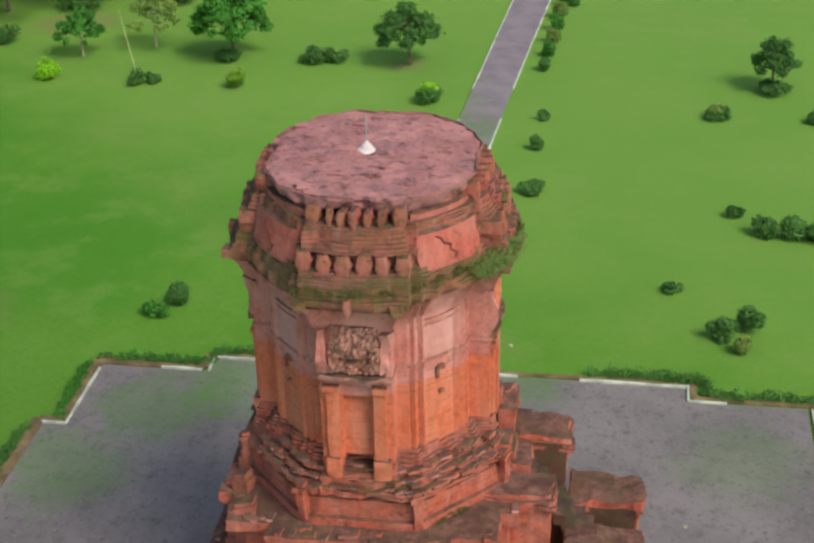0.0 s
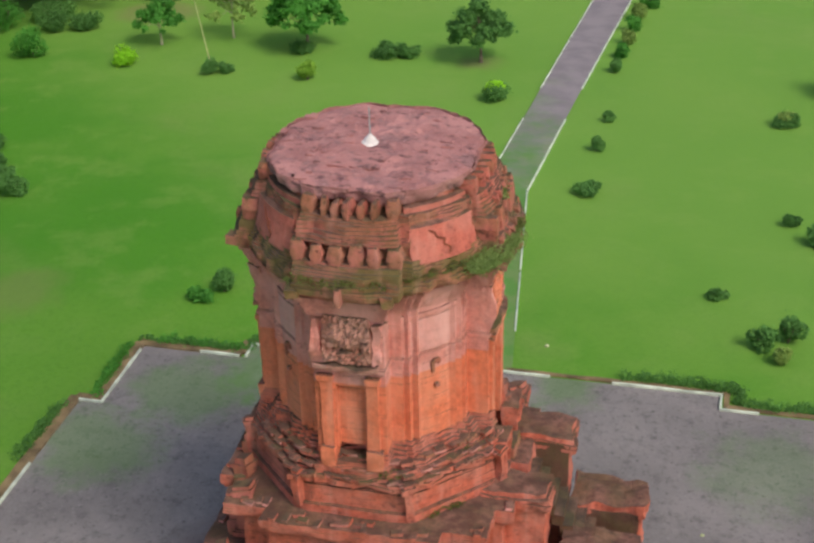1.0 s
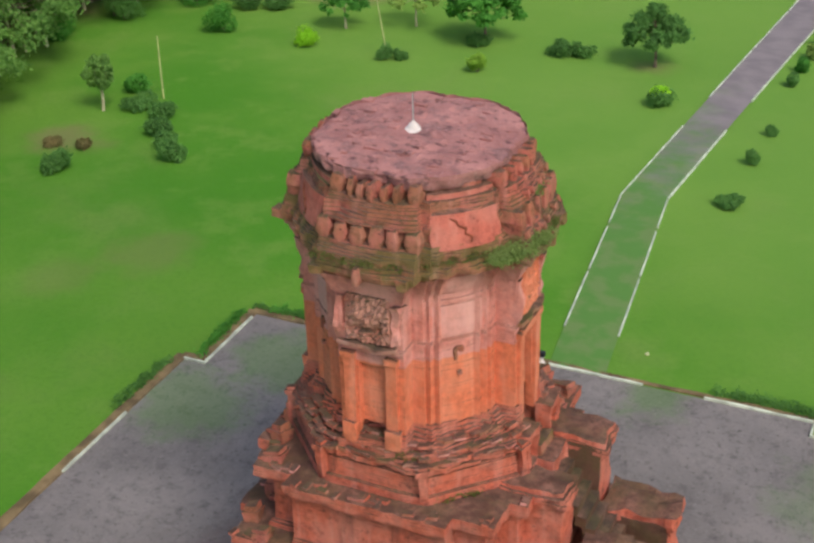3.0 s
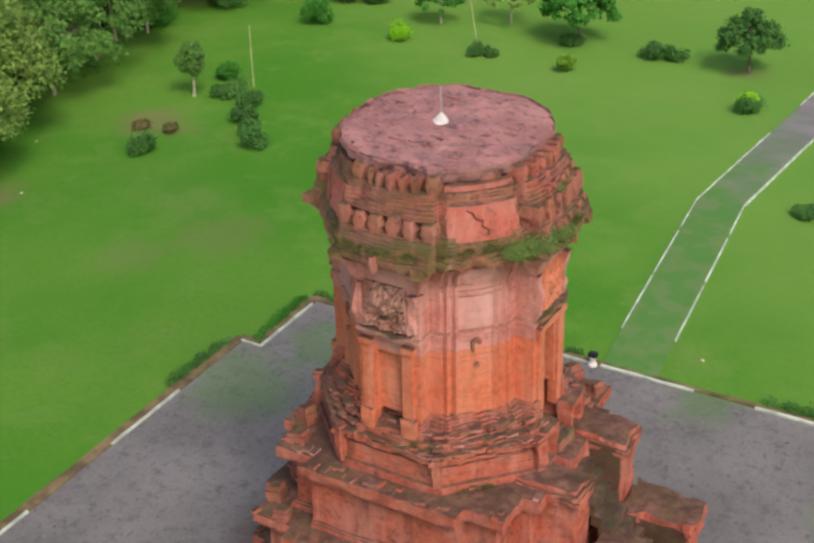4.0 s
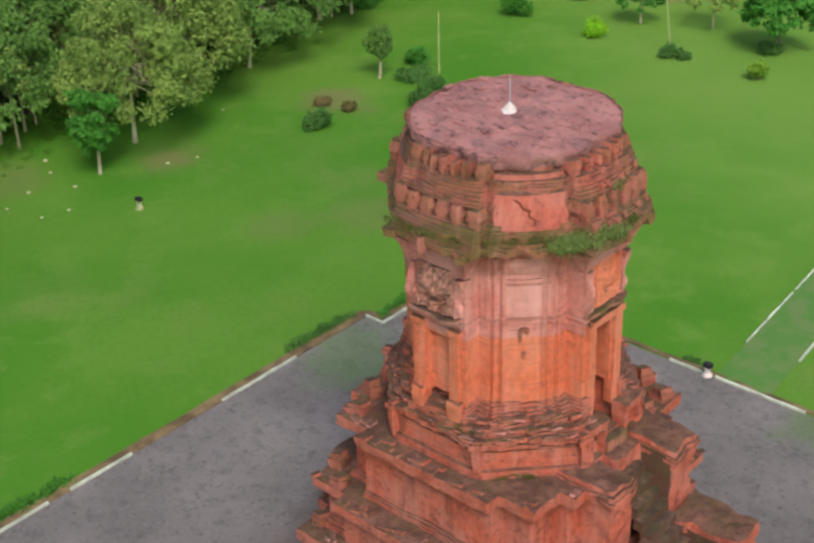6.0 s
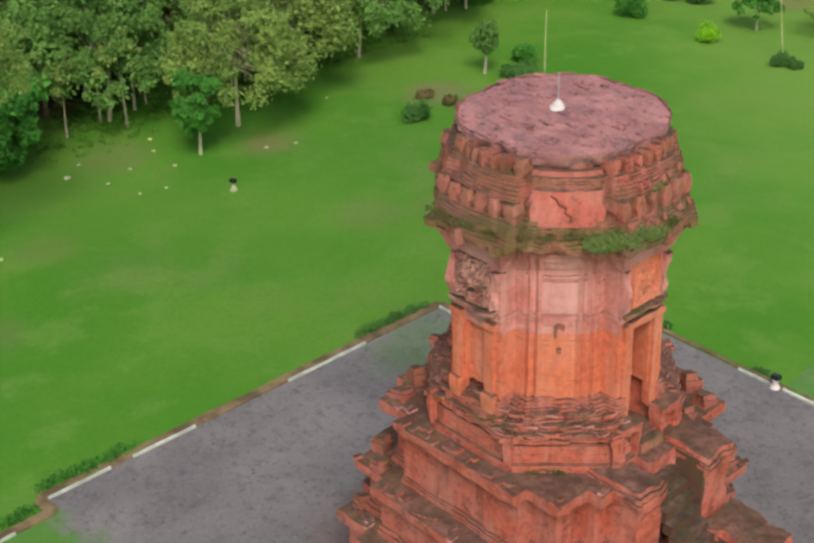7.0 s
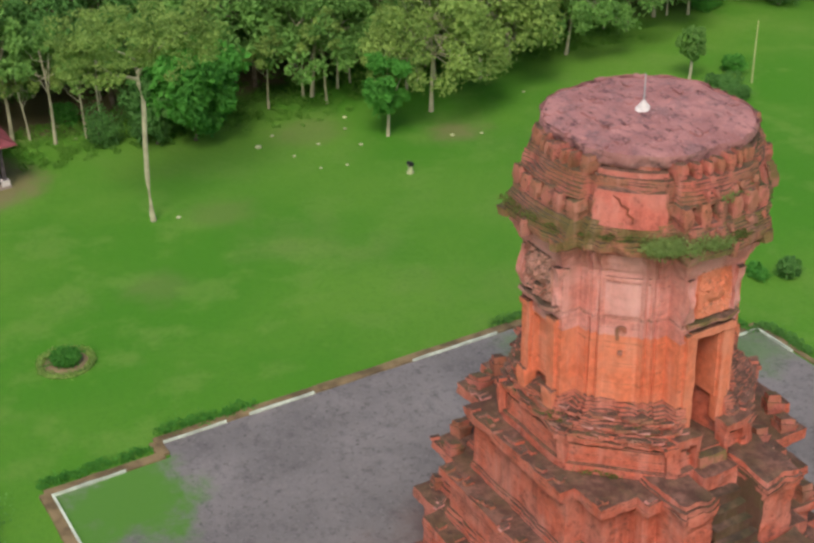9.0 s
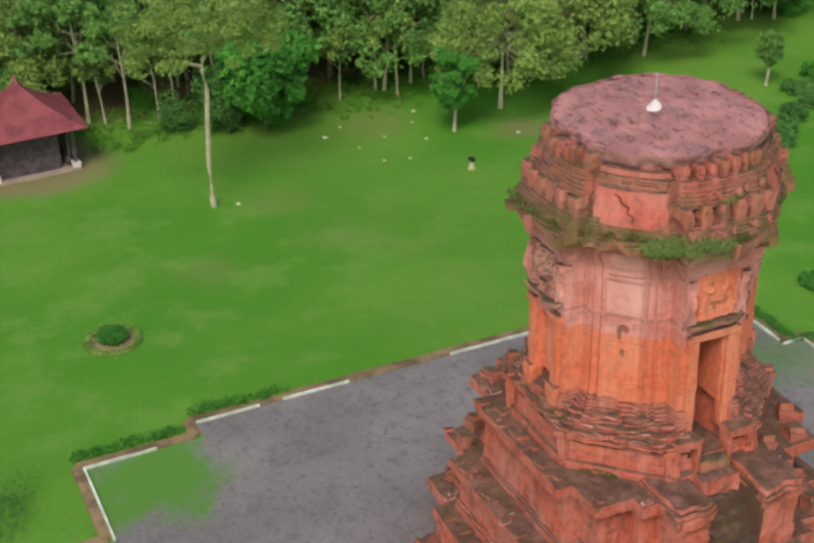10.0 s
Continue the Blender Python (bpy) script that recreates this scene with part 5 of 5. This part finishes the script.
STONES = [stone_mesh(i * 3.3) for i in range(3)]
for i, (x, y, r) in enumerate([(-38.1, 5.6, 0.2), (-33.5, 7.0, 0.10), (-33.1, 8.3, 0.10), (-35.8, 6.6, 0.1), (-39.2, 6.9, 0.12), (-33.5, 14.8, 0.12), (-35.2, 10.2, 0.13), (-39.4, 11.4, 0.14), (-47.9, -2.3, 0.14), (-32.0, -1.3, 0.13), (-45.3, -2.1, 0.12), (-32.8, 16.2, 0.1),
                               (-37.0, 21.7, 0.1), (2.25, 16.0, 0.1), (-36.6, 8.4, 0.12), (-37.8, 10.6, 0.12), (6.2, -5.2, 0.08), (8.7, 5.9, 0.08)]):
    ob = new("stone", STONES[i % 3])
    ob.matrix_basis = pose(x, y, gz(x, y) + 0.02, 0, 0, i * 50) @ Matrix.Scale(r * 0.95, 4)
    tagged(ob, "small pale stone lying on the ground", "stone", "scattered stones")

# ---- pavilion ----
pav = thing("pavilion", "open garden pavilion with a red pyramid roof", "pavilion", at=pose(-42.8, -9.3, gz(-42.8, -9.3), 0, 0, 2))
bm = bmesh.new()
brick_box(bm, -2.3, 2.3, -2.3, 2.3, -0.1, 0.2, 0.05, 0.5)
part("floor_slab", bm, CONCRETE, pav, "earth-stained concrete floor slab")
bm = bmesh.new()
rings = []
for j in range(13):
    f = j / 12
    w = 2.75 * (1 - f) ** 1.25 + 0.05
    z = 2.5 + 2.2 * f ** 1.2
    rings.append([bm.verts.new((w * cx, w * cy, z)) for cx, cy in ((-1, -1), (0, -1.0), (1, -1), (1, 0), (1, 1), (0, 1), (-1, 1), (-1, 0))])
for a, b in zip(rings, rings[1:]):
    for i in range(8):
        bm.faces.new((a[i], a[(i + 1) % 8], b[(i + 1) % 8], b[i]))
bm.faces.new(rings[-1])
bmesh.ops.solidify(bm, geom=bm.faces[:], thickness=0.08)
roof = part("roof", bm, ROOF_RED, pav, "concave red tiled roof")
bm = bmesh.new()
tube(bm, [(0, 0, 4.6), (0, 0, 4.75), (0, 0, 4.95)], [0.12, 0.09, 0.02], 8)
part("roof_tip", bm, ROOF_RED, roof)
for sx in (-1, 1):
    for sy in (-1, 1):
        bm = bmesh.new()
        brick_box(bm, sx * 2.05 - 0.09, sx * 2.05 + 0.09, sy * 2.05 - 0.09, sy * 2.05 + 0.09, 0.5, 2.9, 0.006, 0.5)
        part("post", bm, WOOD, pav)
        bm = bmesh.new()
        brick_box(bm, sx * 2.05 - 0.2, sx * 2.05 + 0.2, sy * 2.05 - 0.2, sy * 2.05 + 0.2, 0.2, 0.52, 0.02, 0.2)
        part("post_base", bm, WHITE, pav, "white stone post base")
for a in range(4):
    bm = bmesh.new()
    brick_box(bm, -2.15, 2.15, -2.13, -1.97, 2.5, 2.68, 0.006, 0.8)
    part("beam", bm, WOOD, pav).matrix_basis = side(a)
    if a != 1:
        bm = bmesh.new()
        brick_box(bm, -1.9, 1.9, -2.05, -1.6, 0.5, 0.6, 0.01, 0.6)
        brick_box(bm, -1.8, -1.65, -2.0, -1.75, 0.2, 0.52, 0.01, 0.3)
        brick_box(bm, 1.65, 1.8, -2.0, -1.75, 0.2, 0.52, 0.01, 0.3)
        part("bench", bm, WOOD, pav, "dark wooden bench").matrix_basis = side(a)
for a, lo, hi in ((1, -1.75, 1.35), (2, -1.9, 1.9)):
    bm = bmesh.new()
    brick_box(bm, lo, hi, -1.86, -1.78, 0.2, 2.3, 0.006, 0.5)
    part("screen", bm, WOOD, pav, "dark timber screen wall").matrix_basis = side(a)

# ---- loose bricks on the ledges of the temple, last ----
def brick_mesh(seed):
    bm = bmesh.new()
    r = random.Random(seed)
    vs = box(bm, -0.15, 0.15, -0.08, 0.08, 0.0, 0.075)
    for v in vs:
        v.co += Vector((r.uniform(-1, 1), r.uniform(-1, 1), r.uniform(-1, 1))) * 0.018
    me = bpy.data.meshes.new("brick")
    bm.to_mesh(me)
    bm.free()
    return me


BRICKS = []
for i in range(6):
    me = brick_mesh(i)
    me.materials.append((BRICK, BRICK_UPPER, CARVED, BRICK_ROOF, BRICK_ROOF, BRICK)[i])
    BRICKS.append(me)
rb = random.Random(4)


def brick_at(x, y, z, a, i):
    shared("brick", BRICKS[i % 6], temple, pose(x, y, z, rb.uniform(-7, 7), rb.uniform(-7, 7), a + rb.uniform(-14, 14)))


for back, z, count, a0, a1 in ((0.02, 7.78, 76, -60, 125), (0.16, 7.98, 60, -60, 125), (0.36, 8.2, 40, -50, 120)):
    for i in range(count):
        a = a0 + (a1 - a0) * (i + rb.random()) / count
        if 78 < a < 102:
            continue
        d = oct_radius(radians(a - 90)) - back + rb.uniform(-0.08, 0.06)
        brick_at(d * math.sin(radians(a)), -d * math.cos(radians(a)), z + rb.uniform(-0.02, 0.03), a, rb.randrange(6))
for i in range(118):
    k = i % 3
    a, dc, wc, z = ((3.38, 3.84, 2.2, 6.70), (3.94, 4.44, 2.6, 4.58), (4.36, 4.86, 2.9, 2.75))[k]
    t = rb.uniform(-1, 1) * a
    d = (dc if abs(t) < wc else a) - rb.uniform(0.02, 0.34)
    x, y = ((t, -d), (t, -d), (d, t), (-d, t))[rb.randrange(4)]
    if x > 3 and abs(y) < 1.9:
        continue
    brick_at(x, y, z, rb.choice((0, 90)), rb.randrange(6))

ROOF_BRICK = brick_mesh(40)
ROOF_BRICK.materials.append(ROOF_TOP)
for i in range(45):
    a, d = rb.uniform(0, 360), 2.42 * math.sqrt(rb.uniform(0.06, 1.0))
    shared("roof_brick", ROOF_BRICK, temple, pose(d * math.sin(radians(a)), -d * math.cos(radians(a)), 15.40 + 0.08 * (1 - (d / 2.62) ** 2) + rb.uniform(-0.035, 0.0), rb.uniform(-3, 3), rb.uniform(-3, 3), rb.choice((0, 90)) + rb.uniform(-10, 10)))
